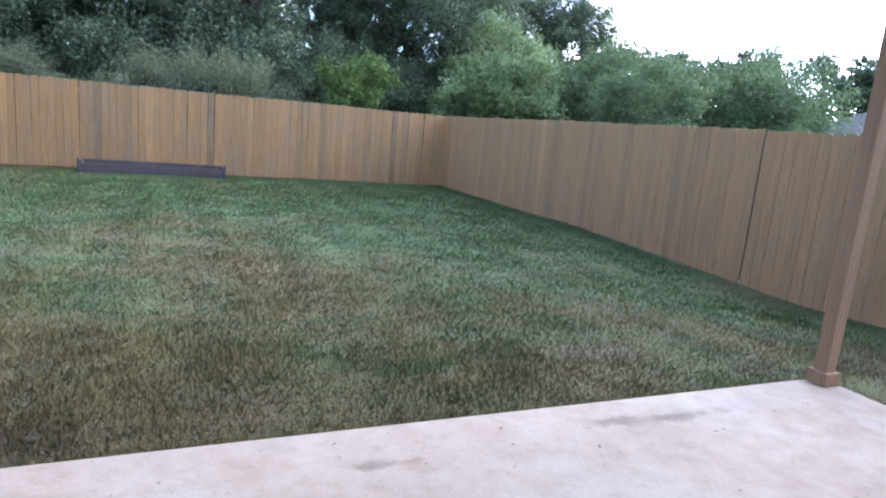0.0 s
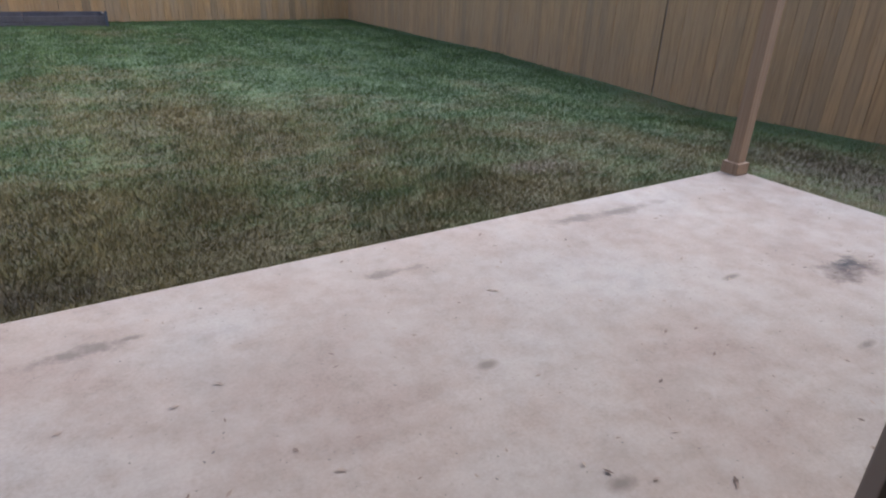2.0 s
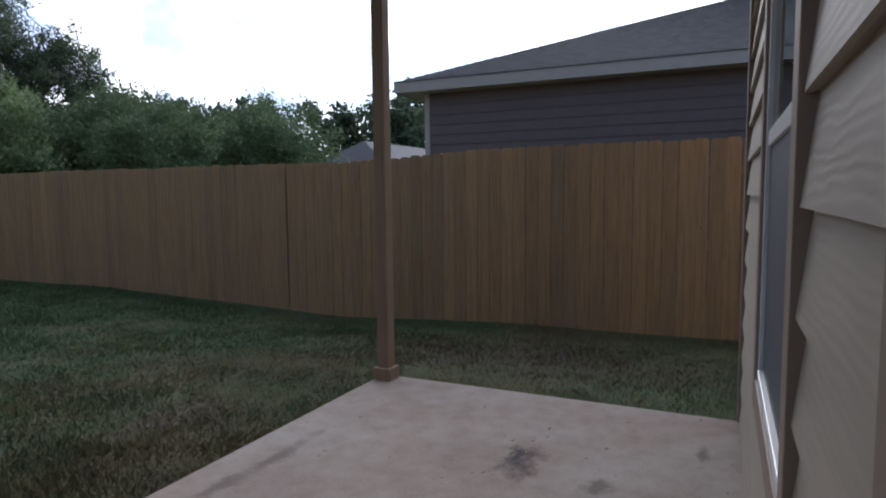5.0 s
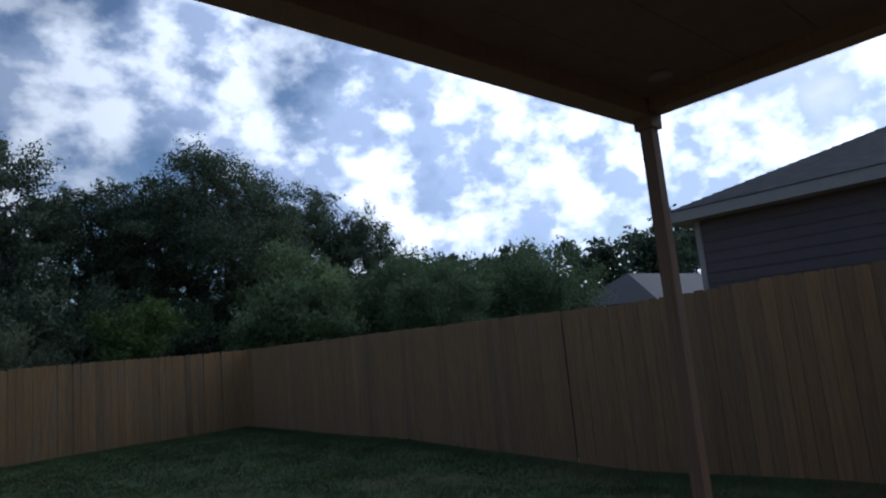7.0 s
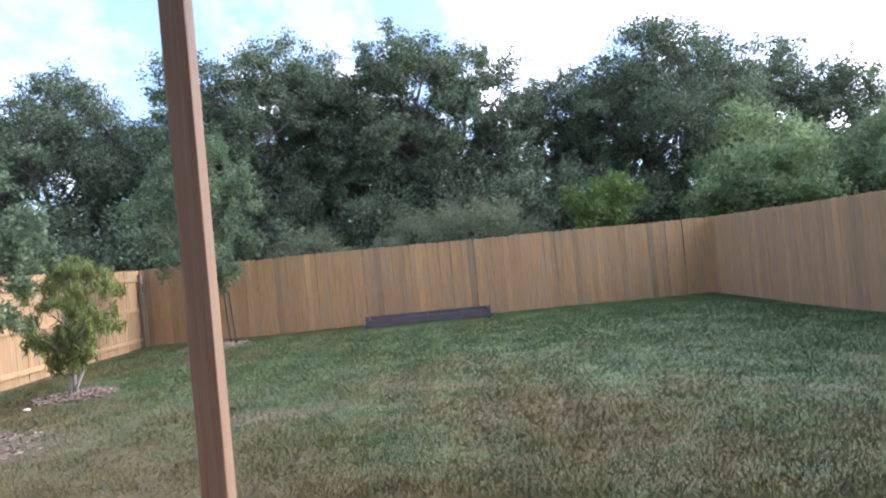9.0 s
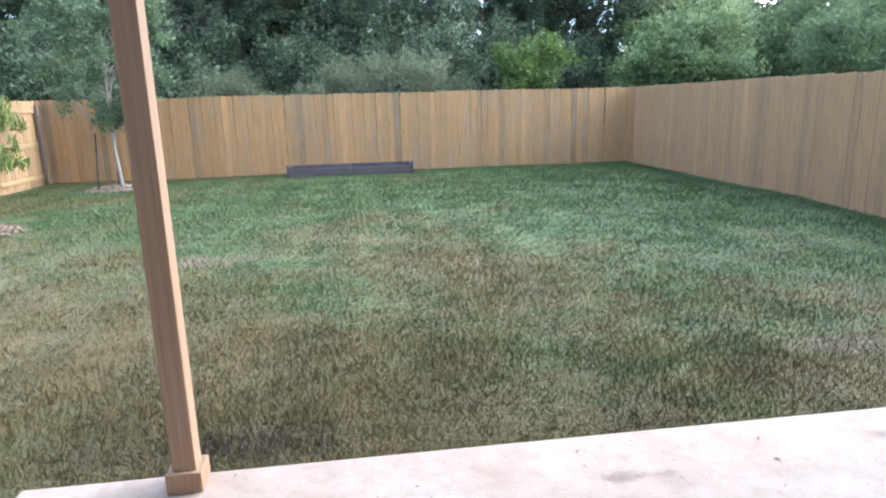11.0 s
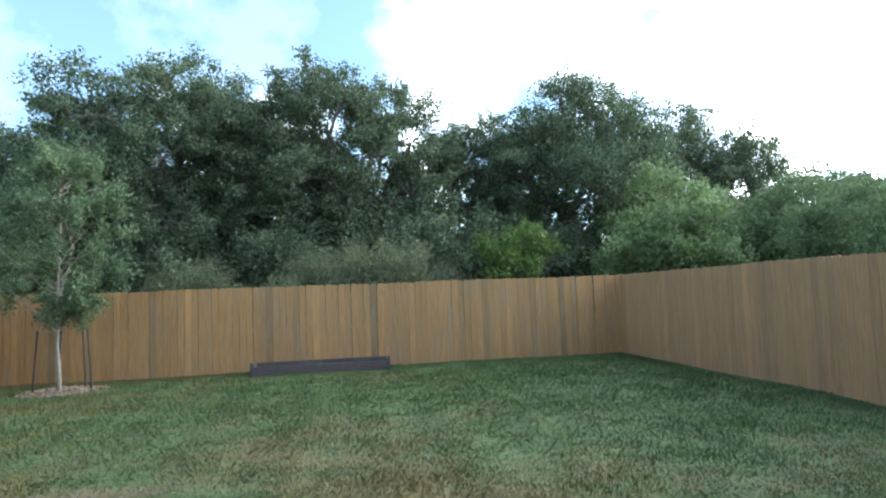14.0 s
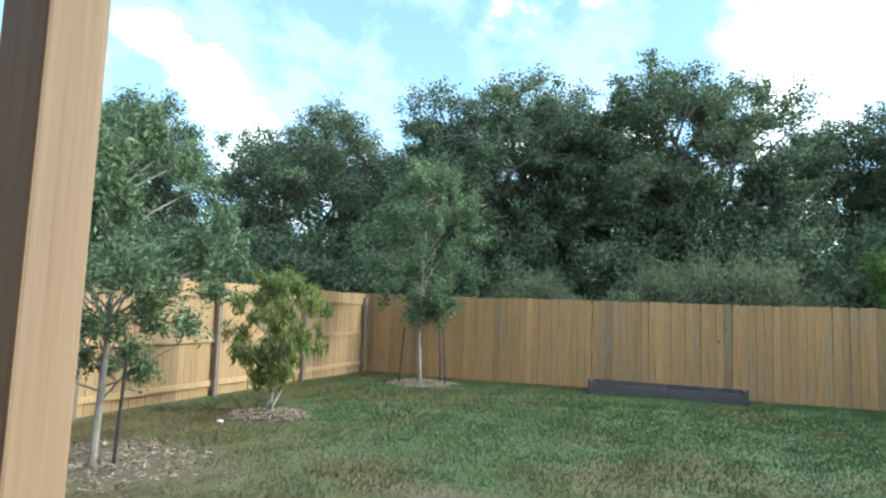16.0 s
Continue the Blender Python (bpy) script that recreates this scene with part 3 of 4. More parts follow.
# ---- window ----
def build_window():
    cx, cz = (WIN_X0 + WIN_X1) / 2, (WIN_Z0 + WIN_Z1) / 2
    win = empty("window_1", (cx, WALL_Y, WIN_Z0))
    tagged(win, "white single-hung window with dark insect screen and brown casing", "window", kind="structure")

    def p(name, lo, hi, mat, label="", bevel=0.003):
        ob = part(name, box(bmesh.new(), lo, hi, bevel), mat, None, label)
        ob.parent = win
        ob.matrix_parent_inverse = Matrix.Translation((-cx, -WALL_Y, -WIN_Z0))
        return ob
    c = 0.085
    for a, b in ((WIN_X0 - c, WIN_X0 + 0.004), (WIN_X1 - 0.004, WIN_X1 + c)):
        p("casing", (a, WALL_Y - 0.011, WIN_Z0 - c), (b, WALL_Y + 0.022, WIN_Z1 + c), M_trim, "brown painted casing board")
    p("casing", (WIN_X0 + 0.005, WALL_Y - 0.011, WIN_Z1 - 0.004), (WIN_X1 - 0.005, WALL_Y + 0.021, WIN_Z1 + c), M_trim)
    p("casing", (WIN_X0 + 0.005, WALL_Y - 0.011, WIN_Z0 - c), (WIN_X1 - 0.005, WALL_Y + 0.021, WIN_Z0 + 0.004), M_trim)
    f = 0.04
    for a, b in ((WIN_X0 + 0.005, WIN_X0 + f), (WIN_X1 - f, WIN_X1 - 0.005)):
        p("window_frame", (a, WALL_Y - 0.09, WIN_Z0 + 0.005), (b, WALL_Y + 0.012, WIN_Z1 - 0.005), M_white)
    p("window_frame", (WIN_X0 + f, WALL_Y - 0.09, WIN_Z1 - f), (WIN_X1 - f, WALL_Y + 0.01, WIN_Z1 - 0.005), M_white)
    p("window_sill", (WIN_X0 + f, WALL_Y - 0.09, WIN_Z0 + 0.005), (WIN_X1 - f, WALL_Y + 0.016, WIN_Z0 + 0.045), M_white)
    mid = WIN_Z0 + 0.72
    p("meeting_rail", (WIN_X0 + f, WALL_Y - 0.06, mid), (WIN_X1 - f, WALL_Y + 0.008, mid + 0.045), M_white)
    p("pane", (WIN_X0 + f, WALL_Y - 0.012, mid + 0.045), (WIN_X1 - f, WALL_Y - 0.002, WIN_Z1 - f), M_glass, "reflecting upper glass pane", 0)
    p("pane", (WIN_X0 + f, WALL_Y - 0.065, WIN_Z0 + 0.045), (WIN_X1 - f, WALL_Y - 0.055, mid), M_glass, "", 0)
    p("insect_screen", (WIN_X0 + f, WALL_Y - 0.006, WIN_Z0 + 0.046), (WIN_X1 - f, WALL_Y + 0.0, mid - 0.001), M_screen, "dark blue-grey insect screen", 0)


build_window()


# ---- door, swung wide open against the wall ----
def build_door():
    W, H, T = 1.02, 2.03, 0.045
    frame_ob = empty("door_frame", ((DOOR_X0 + DOOR_X1) / 2, 0, 0))
    tagged(frame_ob, "brown painted patio door frame with aluminium threshold", "door frame", kind="structure")

    def fp(name, lo, hi, mat, label=""):
        ob = part(name, box(bmesh.new(), lo, hi, 0.003), mat, None, label)
        ob.parent = frame_ob
        ob.matrix_parent_inverse = Matrix.Translation((-(DOOR_X0 + DOOR_X1) / 2, 0, 0))
    for a, b in ((DOOR_X0 - 0.085, DOOR_X0 + 0.035), (DOOR_X1 - 0.035, DOOR_X1 + 0.085)):
        fp("jamb", (a, WALL_Y - 0.011, 0.0), (b, WALL_Y + 0.016, DOOR_H + 0.085), M_trim)
    fp("head", (DOOR_X0 + 0.036, WALL_Y - 0.011, DOOR_H - 0.03), (DOOR_X1 - 0.036, WALL_Y + 0.015, DOOR_H + 0.085), M_trim)
    fp("threshold", (DOOR_X0 + 0.036, WALL_Y - 0.17, -0.1), (DOOR_X1 - 0.036, WALL_Y + 0.015, 0.006), M_nickel, "brushed metal threshold")

    door = empty("door_1", (0, 0, 0))
    tagged(door, "white half-glazed patio door standing wide open, satin nickel knob", "door", kind="structure")
    gx0, gx1, gz0, gz1 = 0.14, W - 0.14, 1.0, 1.9

    def dp(name, bm, mat, label="", parent=None):
        return part(name, bm, mat, parent or door, label)
    dp("door_leaf", wall_with_holes(bmesh.new(), 0.0, W, 0.01, H, -T / 2, T / 2, [(gx0, gx1, gz0, gz1)]), M_door)
    for s in (-1, 1):
        y0, y1 = sorted((s * (T / 2 - 0.004), s * (T / 2 + 0.014)))
        for lo, hi in (((gx0 - 0.035, y0, gz0 - 0.035), (gx0 + 0.012, y1, gz1 + 0.035)), ((gx1 - 0.012, y0, gz0 - 0.035), (gx1 + 0.035, y1, gz1 + 0.035)),
                       ((gx0 + 0.0121, y0, gz0 - 0.035), (gx1 - 0.0121, y1, gz0 + 0.012)), ((gx0 + 0.0121, y0, gz1 - 0.012), (gx1 - 0.0121, y1, gz1 + 0.035))):
            dp("glazing_bead", box(bmesh.new(), lo, hi, 0.007), M_door)
        for a, b in ((0.15, 0.42), (0.48, 0.75)):
            y0, y1 = sorted((s * (T / 2 - 0.002), s * (T / 2 + 0.006)))
            dp("raised_panel", box(bmesh.new(), (a, y0, 0.22), (b, y1, 0.84), 0.005), M_door)
    dp("pane", box(bmesh.new(), (gx0, -0.006, gz0), (gx1, 0.006, gz1)), M_clear, "clear glass pane")
    kx = W - 0.065
    for s in (-1, 1):
        turn = Matrix.Translation((kx, s * T / 2, 0.92)) @ Matrix.Rotation(radians(-90 * s), 4, "X")
        knob = dp("door_knob", lathe(bmesh.new(), ((0.034, 0.0), (0.034, 0.004), (0.028, 0.009), (0.014, 0.012), (0.012, 0.03), (0.018, 0.036), (0.027, 0.044), (0.0285, 0.054), (0.025, 0.064), (0.016, 0.069), (0.003, 0.07)), turn), M_nickel, "satin nickel round knob")
        turn = Matrix.Translation((kx, s * T / 2, 1.06)) @ Matrix.Rotation(radians(-90 * s), 4, "X")
        bolt = dp("deadbolt", lathe(bmesh.new(), ((0.033, 0.0), (0.033, 0.006), (0.029, 0.010), (0.026, 0.008), (0.012, 0.009), (0.010, 0.016)), turn), M_nickel, "satin nickel deadbolt")
        if s < 0:
            dp("thumb_turn", box(bmesh.new(), (kx - 0.022, -T / 2 - 0.036, 1.053), (kx + 0.022, -T / 2 - 0.014, 1.067), 0.005), M_nickel, "", bolt)
    for z in (0.25, 1.05, 1.8):
        dp("hinge", tube(bmesh.new(), (-0.004, T / 2 + 0.004, z - 0.045), (-0.004, T / 2 + 0.004, z + 0.045), 0.007, 0.007, 10), M_nickel)
    door.matrix_world = pose(DOOR_X0 + 0.03, WALL_Y + 0.09, 0.008, 0, 0, 172)


build_door()


# ---- patio cover ----
def build_cover():
    cover = empty("patio_cover", (-2.4, 1.2, 2.8))
    tagged(cover, "brown painted patio roof with boxed beams and a dark plank ceiling", "patio roof", kind="structure")

    def p(name, lo, hi, mat, label="", bevel=0.006):
        ob = part(name, box(bmesh.new(), lo, hi, bevel), mat, None, label)
        ob.parent = cover
        ob.matrix_parent_inverse = Matrix.Translation((2.4, -1.2, -2.8))
    p("front_beam", (-5.2, 2.33, 2.785), (0.11, 2.50, 2.96), M_paint)
    p("side_beam", (-0.05, WALL_Y + 0.015, 2.81), (0.10, 2.329, 2.96), M_paint)
    p("side_beam", (-5.2, WALL_Y + 0.015, 2.81), (-5.06, 2.329, 2.96), M_paint)
    p("roof", (-5.4, WALL_Y + 0.015, 3.01), (0.3, 2.75, 3.09), M_shingle, "grey shingled patio roof")
    y = WALL_Y + 0.016
    while y < 2.32:
        p("soffit_panel", (-5.059, y, 2.905), (-0.051, min(y + 0.405, 2.329), 2.925), M_soffit, "", 0.003)
        y += 0.409
    p("fascia", (-5.4, 2.501, 2.88), (0.3, 2.53, 3.009), M_paint)


build_cover()

soffit_light = part("soffit_light", lathe(bmesh.new(), ((0.075, 0.0), (0.075, -0.012), (0.062, -0.02), (0.05, -0.018), (0.01, -0.016)), Matrix.Identity(4)), M_trim)
soffit_light.location = (-0.34, 2.07, 2.9045)
tagged(soffit_light, "small round unlit light on the patio ceiling", "ceiling light")


def build_post(x, y, label):
    post = empty("porch_post", (x, y, 0))
    tagged(post, label, "post", group="patio posts")
    w = 0.0445
    part("shaft", box(bmesh.new(), (-w, -w, 0.0), (w, w, 2.70), 0.006), M_paint, post)
    part("base_collar", box(bmesh.new(), (-w - 0.022, -w - 0.022, 0.001), (w + 0.022, w + 0.022, 0.085), 0.005), M_paint, post)
    part("cap", box(bmesh.new(), (-w - 0.022, -w - 0.022, 2.70), (w + 0.022, w + 0.022, 2.785), 0.005), M_paint, post)
    return post


build_post(-0.015, 2.37, "brown painted square patio post with base collar")
build_post(-4.70, 2.37, "brown painted square patio post with base collar")


# ---- fences ----
def picket_mesh(name, width, height, mat, seed):
    rng = random.Random(seed)
    bm = bmesh.new()
    t, ear = 0.016, 0.022
    out = [(-width / 2, 0), (width / 2, 0), (width / 2 + rng.uniform(-1, 1) * 0.002, height - ear), (width / 2 - ear, height), (-width / 2 + ear, height), (-width / 2 + rng.uniform(-1, 1) * 0.002, height - ear)]
    a = [bm.verts.new((x, -t / 2, z)) for x, z in out]
    b = [bm.verts.new((x, t / 2, z)) for x, z in out]
    bm.faces.new(a)
    bm.faces.new(b[::-1])
    for i in range(6):
        bm.faces.new((a[(i + 1) % 6], a[i], b[i], b[(i + 1) % 6]))
    me = bpy.data.meshes.new(name)
    bm.to_mesh(me)
    bm.free()
    me.materials.append(mat)
    return me


FENCE_H = 1.86
FX, FY, FL = 2.86, 15.37, -11.0


def build_fence(label, start, heading, length, mat, rails_inside, seed, width=0.139, split=None):
    """A run of pickets along local +x; +y of the run is its back."""
    f = empty("fence", (*start, 0))
    f.rotation_euler = (0, 0, radians(heading))
    tagged(f, label, "fence", kind="structure")
    rng = random.Random(seed)
    meshes = [picket_mesh("picket", width + d, FENCE_H + 0.12, mat, seed + i) for i, d in enumerate((0.0, -0.002, 0.0, -0.004))]
    s = width / 2
    while s < length:
        wx = start[0] + math.cos(radians(heading)) * s
        wy = start[1] + math.sin(radians(heading)) * s
        g = float(ground_height(np.float64(wx), np.float64(wy), 0.0))
        m = Matrix.Translation((s, rng.uniform(-0.003, 0.003), g - 0.14 + rng.uniform(-0.009, 0.009))) @ Matrix.Rotation(rng.gauss(0, 0.0022), 4, "Y") @ Matrix.Rotation(rng.gauss(0, 0.012), 4, "Z")
        share("picket", rng.choice(meshes), f, m)
        s += width + 0.0025 + (0.006 if rng.random() < 0.05 else 0.0)
        if split and abs(s - split) < width / 2:
            part("post", box(bmesh.new(), (s - width / 2 - 0.04, 0.0125, GROUND_Z - 0.05), (s - width / 2 + 0.06, 0.1, GROUND_Z + 1.74), 0.005), M_post_metal, f, "grey weathered fence post")
            s += 0.02
    side = -1 if rails_inside else 1
    for z in (0.16, 0.86, 1.58):
        y0, y1 = sorted((side * 0.0127, side * 0.05))
        part("rail", box(bmesh.new(), (0.0, y0, GROUND_Z + z), (length, y1, GROUND_Z + z + 0.085), 0.004), M_rail, f)
    s = 0.06
    while s < length:
        y0, y1 = sorted((side * 0.0505, side * 0.115))
        part("post", box(bmesh.new(), (s - 0.045, y0, GROUND_Z - 0.05), (s + 0.045, y1, GROUND_Z + 1.74), 0.005), M_post_metal, f, "grey weathered fence post")
        s += 2.55
    return f


build_fence("weathered cedar privacy fence along the back of the lawn", (FL, FY), 0, FX - FL + 0.03, M_fence, False, 11)
build_fence("greyed cedar privacy fence beside the neighbour's house", (FX, FY - 0.015), -90, 18.5, M_fence_r, False, 23, split=9.93)
build_fence("fresh orange cedar fence with rails and posts showing", (FL, -0.1), 90, FY + 0.1 - 0.02, M_fence_l, True, 37)

lay_siding()


# ---- raised bed ----
def build_bed():
    x0, x1, y0, y1, h = -5.55, -2.74, 14.62, 15.2, 0.25
    bed = empty("raised_bed", ((x0 + x1) / 2, y0, GROUND_Z))
    tagged(bed, "long low raised bed of dark stained timber against the fence", "garden bed")

    def p(name, lo, hi, mat, label=""):
        ob = part(name, box(bmesh.new(), lo, hi, 0.006), mat, None, label)
        ob.parent = bed
        ob.matrix_parent_inverse = Matrix.Translation((-(x0 + x1) / 2, -y0, -GROUND_Z))
    for i in range(2):
        z0 = GROUND_Z - 0.03 + i * 0.13
        for a, b in ((x0, (x0 + x1) / 2 - 0.002), ((x0 + x1) / 2 + 0.002, x1)):
            p("board", (a, y0, z0 - 0.02 * i), (b, y0 + 0.04, z0 + 0.107 - 0.02 * i), M_timber)
            p("board", (a, y1 - 0.04, z0), (b, y1, z0 + 0.127), M_timber)
        p("end_board", (x0, y0 + 0.041, z0), (x0 + 0.04, y1 - 0.041, z0 + 0.127), M_timber)
        p("end_board", (x1 - 0.04, y0 + 0.041, z0), (x1, y1 - 0.041, z0 + 0.127), M_timber)
    for x in (x0 - 0.03, x1 - 0.02):
        p("corner_stake", (x, y0 - 0.025, GROUND_Z - 0.05), (x + 0.05, y0 - 0.001, GROUND_Z + h + 0.03), M_dark, "dark corner stake")
    p("soil", (x0 + 0.041, y0 + 0.041, GROUND_Z - 0.05), (x1 - 0.041, y1 - 0.041, GROUND_Z + 0.07), M_bark, "dark soil")


build_bed()


# ---- trees ----
def leaf_cloud(rng, centres, radii, count, size, aspect=0.5, droop=0.0, shell=0.24):
    """Triangular leaf sprays scattered through clumps; returns vertices and faces."""
    centres, radii = np.asarray(centres), np.asarray(radii)
    vol = radii.prod(1) ** 0.67
    pick = rng.choice(len(centres), count, p=vol / vol.sum())
    # each clump is a handful of twigs, and the leaves gather along them
    twigs = 14
    tw = rng.normal(size=(len(centres), twigs, 3))
    tw /= np.linalg.norm(tw, axis=2, keepdims=True)
    tw *= rng.uniform(0.7, 1.25, (len(centres), twigs, 1))
    along = rng.random((count, 1)) ** 0.6
    p = centres[pick] + radii[pick] * (tw[pick, rng.integers(0, twigs, count)] * along + np.clip(rng.normal(size=(count, 3)), -1.4, 1.4) * shell)
    u = rng.normal(size=(count, 3))
    u[:, 2] -= droop
    u /= np.linalg.norm(u, axis=1, keepdims=True)
    w = np.cross(u, rng.normal(size=(count, 3)))
    w /= np.linalg.norm(w, axis=1, keepdims=True) + 1e-9
    s = size * rng.uniform(0.6, 1.4, (count, 1))
    v = np.empty((count, 4, 3))
    v[:, 0] = p - u * s * 0.5
    v[:, 1] = p + w * s * aspect * 0.5
    v[:, 2] = p + u * s * 0.5
    v[:, 3] = p - w * s * aspect * 0.5
    return v.reshape(-1, 3), np.arange(4 * count).reshape(-1, 4)


def limbs(bm, rng, start, tips, r0, kink=0.35):
    """A tapered limb from the trunk to each tip, bent on the way."""
    for tip in tips:
        a, b = Vector(start), Vector(tip)
        steps = 4
        prev, r = a, r0 * rng.uniform(0.5, 0.9)
        side = Vector((rng.uniform(-1, 1), rng.uniform(-1, 1), rng.uniform(-0.3, 0.6))) * kink * (b - a).length * 0.3
        for i in range(1, steps + 1):
            t = i / steps
            q = a.lerp(b, t) + side * math.sin(math.pi * t) + Vector((rng.uniform(-1, 1), rng.uniform(-1, 1), rng.uniform(-1, 1))) * 0.05 * (b - a).length * (1 - t)
            tube(bm, prev, q, r, max(0.006, r * 0.68), 6)
            prev, r = q, max(0.006, r * 0.68)


def tree(name, label, category, at, height, spread, trunk_h, trunk_r, leaves, size, bark, leaf, seed, clumps=40, group="", flat=0.8, droop=0.0, aspect=0.5, clump_r=0.2, lean=0.05, low=0.35, limb=0.7, twigs=18):
    rng = np.random.default_rng(seed)
    prng = random.Random(seed)
    t = empty(name, at)
    tagged(t, label, category, group)
    cz = trunk_h + (height - trunk_h) * 0.5
    cen, rad = [], []
    for i in range(clumps):
        d = rng.normal(size=3)
        d /= np.linalg.norm(d)
        r = rng.uniform(0.2, 1.0) ** 0.55
        c = np.array([d[0] * spread * 0.82 * r, d[1] * spread * 0.82 * r, cz + d[2] * (height - trunk_h) * 0.46 * r])
        if c[2] < trunk_h + (height - trunk_h) * low and np.hypot(c[0], c[1]) < spread * 0.3:
            c[2] += (height - trunk_h) * 0.3
        q = spread * clump_r * rng.uniform(0.6, 1.35)
        cen.append(c)
        rad.append((q * rng.uniform(0.8, 1.4), q * rng.uniform(0.8, 1.4), q * flat))
    v, f = leaf_cloud(rng, cen, rad, leaves, size, aspect, droop)
    bm = bmesh.new()
    fork = Vector((lean * height * rng.uniform(-1, 1), lean * height * rng.uniform(-1, 1), trunk_h))
    mid = fork * 0.5 + Vector((rng.uniform(-1, 1) * trunk_r, rng.uniform(-1, 1) * trunk_r, 0))
    tube(bm, (0, 0, -0.1), mid, trunk_r * 1.25, trunk_r, 10)
    tube(bm, mid, fork, trunk_r, trunk_r * 0.8, 10)
    order = sorted(range(clumps), key=lambda i: -cen[i][2])
    limbs(bm, prng, fork, [cen[i] for i in order[:: max(1, clumps // twigs)]], trunk_r * limb)
    part("trunk", bm, bark, t)
    crown = new("crown", mesh_arrays("crown", v, f, leaf))
    crown.parent = t
    return t


def crown_of(t, rng, cen, rad, leaves, size, leaf, aspect, droop, shell=0.24):
    v, f = leaf_cloud(rng, cen, rad, leaves, size, aspect, droop, shell)
    crown = new("crown", mesh_arrays("crown", v, f, leaf))
    crown.parent = t


def gnarled(bm, rng, a, b, r0, r1, steps=6, kink=0.16, sides=7, bend=0.16):
    """A crooked limb that tapers from r0 to r1."""
    a, b = Vector(a), Vector(b)
    length = (b - a).length
    prev, bow = a, Vector((rng.uniform(-1, 1), rng.uniform(-1, 1), rng.uniform(-0.2, 0.9))) * bend * length
    for i in range(1, steps + 1):
        k = i / steps
        q = a.lerp(b, k) + bow * math.sin(math.pi * k)
        if i < steps:
            q += Vector([rng.uniform(-1, 1) for _ in range(3)]) * kink * length / steps * 1.6
        tube(bm, prev, q, r0 + (r1 - r0) * (k - 1 / steps), r0 + (r1 - r0) * k, sides)
        prev = q
    return prev


def oak(label, at, height, spread, seed, leaves, lobes, group):
    """A live oak: crooked stems to big leafy lobes, hollows of dark wood between them."""
    rng = np.random.default_rng(seed)
    prng = random.Random(seed)
    t = empty("oak_tree", at)
    tagged(t, label, "tree", group)
    fork_h = 1.9
    cz, half = (height + 1.9) * 0.5, (height - 1.9) * 0.5
    bm = bmesh.new()
    stems = []
    for k in range(3):
        a = 2.1 * k + prng.uniform(-0.4, 0.4)
        top = Vector((math.cos(a) * spread * 0.32, math.sin(a) * spread * 0.32, fork_h + (height - fork_h) * prng.uniform(0.32, 0.5)))
        gnarled(bm, prng, (math.cos(a) * 0.12, math.sin(a) * 0.12, -0.1 if k == 0 else 0.4), top, 0.24, 0.13, 7, 0.2, 9)
        stems.append(top)
    cen, rad = [], []
    for i in range(lobes):
        z = -0.75 + 1.68 * (i + 0.5) / lobes
        a = i * 2.4 + prng.uniform(-0.35, 0.35)
        ring = math.sqrt(max(0.0, 1 - z * z))
        out = prng.uniform(0.62, 0.80)
        c = np.array([math.cos(a) * ring * spread * out, math.sin(a) * ring * spread * out, cz + z * half * 0.80])
        lr = spread * prng.uniform(0.28, 0.40)
        stem = min(stems, key=lambda q: (q - Vector(c)).length)
        gnarled(bm, prng, stem.lerp(Vector((0, 0, fork_h)), prng.uniform(0.0, 0.5)), c, 0.10, 0.035, 6, 0.3, 6)
        for j in range(13):
            d = rng.normal(size=3)
            d[2] = d[2] * 0.9 + 0.25
            d /= np.linalg.norm(d)
            p = c + d * lr * rng.uniform(0.5, 1.05) * (1, 1, 0.95)
            q = lr * rng.uniform(0.26, 0.46)
            cen.append(p)
            rad.append((q * rng.uniform(0.9, 1.4), q * rng.uniform(0.9, 1.4), q * rng.uniform(0.75, 1.05)))
            if j % 2 == 0:
                gnarled(bm, prng, c, p, 0.034, 0.010, 3, 0.4, 5)
    part("trunk", bm, M_bark, t)
    crown_of(t, rng, cen, rad, leaves, 0.105, M_leaf_oak, 0.5, 0.0, 0.2)
    return t


def young_tree(name, label, at, height, clear, spread, widest, leaves, size, leaf, seed, clumps, aspect, droop, stem_r, group="young lawn trees"):
    """A nursery tree: one pale stem, short rising branches, a crown narrow at the foot and fullest at mid height."""
    rng = np.random.default_rng(seed)
    prng = random.Random(seed)
    t = empty(name, at)
    tagged(t, label, "tree", group)
    bm = bmesh.new()
    top = Vector((0.04, 0.02, height * 0.93))
    gnarled(bm, prng, (0, 0, -0.1), top, stem_r, 0.007, 9, 0.05, 8, 0.015)
    cen, rad = [], []
    for i in range(clumps):
        h = rng.random() ** 0.9
        rise = h / widest if h < widest else (1 - h) / (1 - widest)
        edge = spread * (0.32 + 0.68 * math.sin(0.5 * math.pi * min(1.0, rise)) ** 0.9)
        a, r = rng.uniform(0, 2 * math.pi), edge * rng.uniform(0.1, 1.0) ** 0.75
        p = np.array([math.cos(a) * r, math.sin(a) * r, clear + (height - clear) * (0.05 + 0.93 * h)])
        q = spread * rng.uniform(0.07, 0.17)
        cen.append(p)
        rad.append((q, q, q * rng.uniform(0.8, 1.5)))
        if i % 2 == 0:
            foot = Vector((0, 0, max(clear * 0.9, p[2] - r * prng.uniform(0.5, 1.0))))
            gnarled(bm, prng, foot, p, stem_r * 0.3, 0.004, 3, 0.15, 5)
    part("trunk", bm, M_bark_pale, t)
    crown_of(t, rng, cen, rad, leaves, size, leaf, aspect, droop, 0.3)
    return t


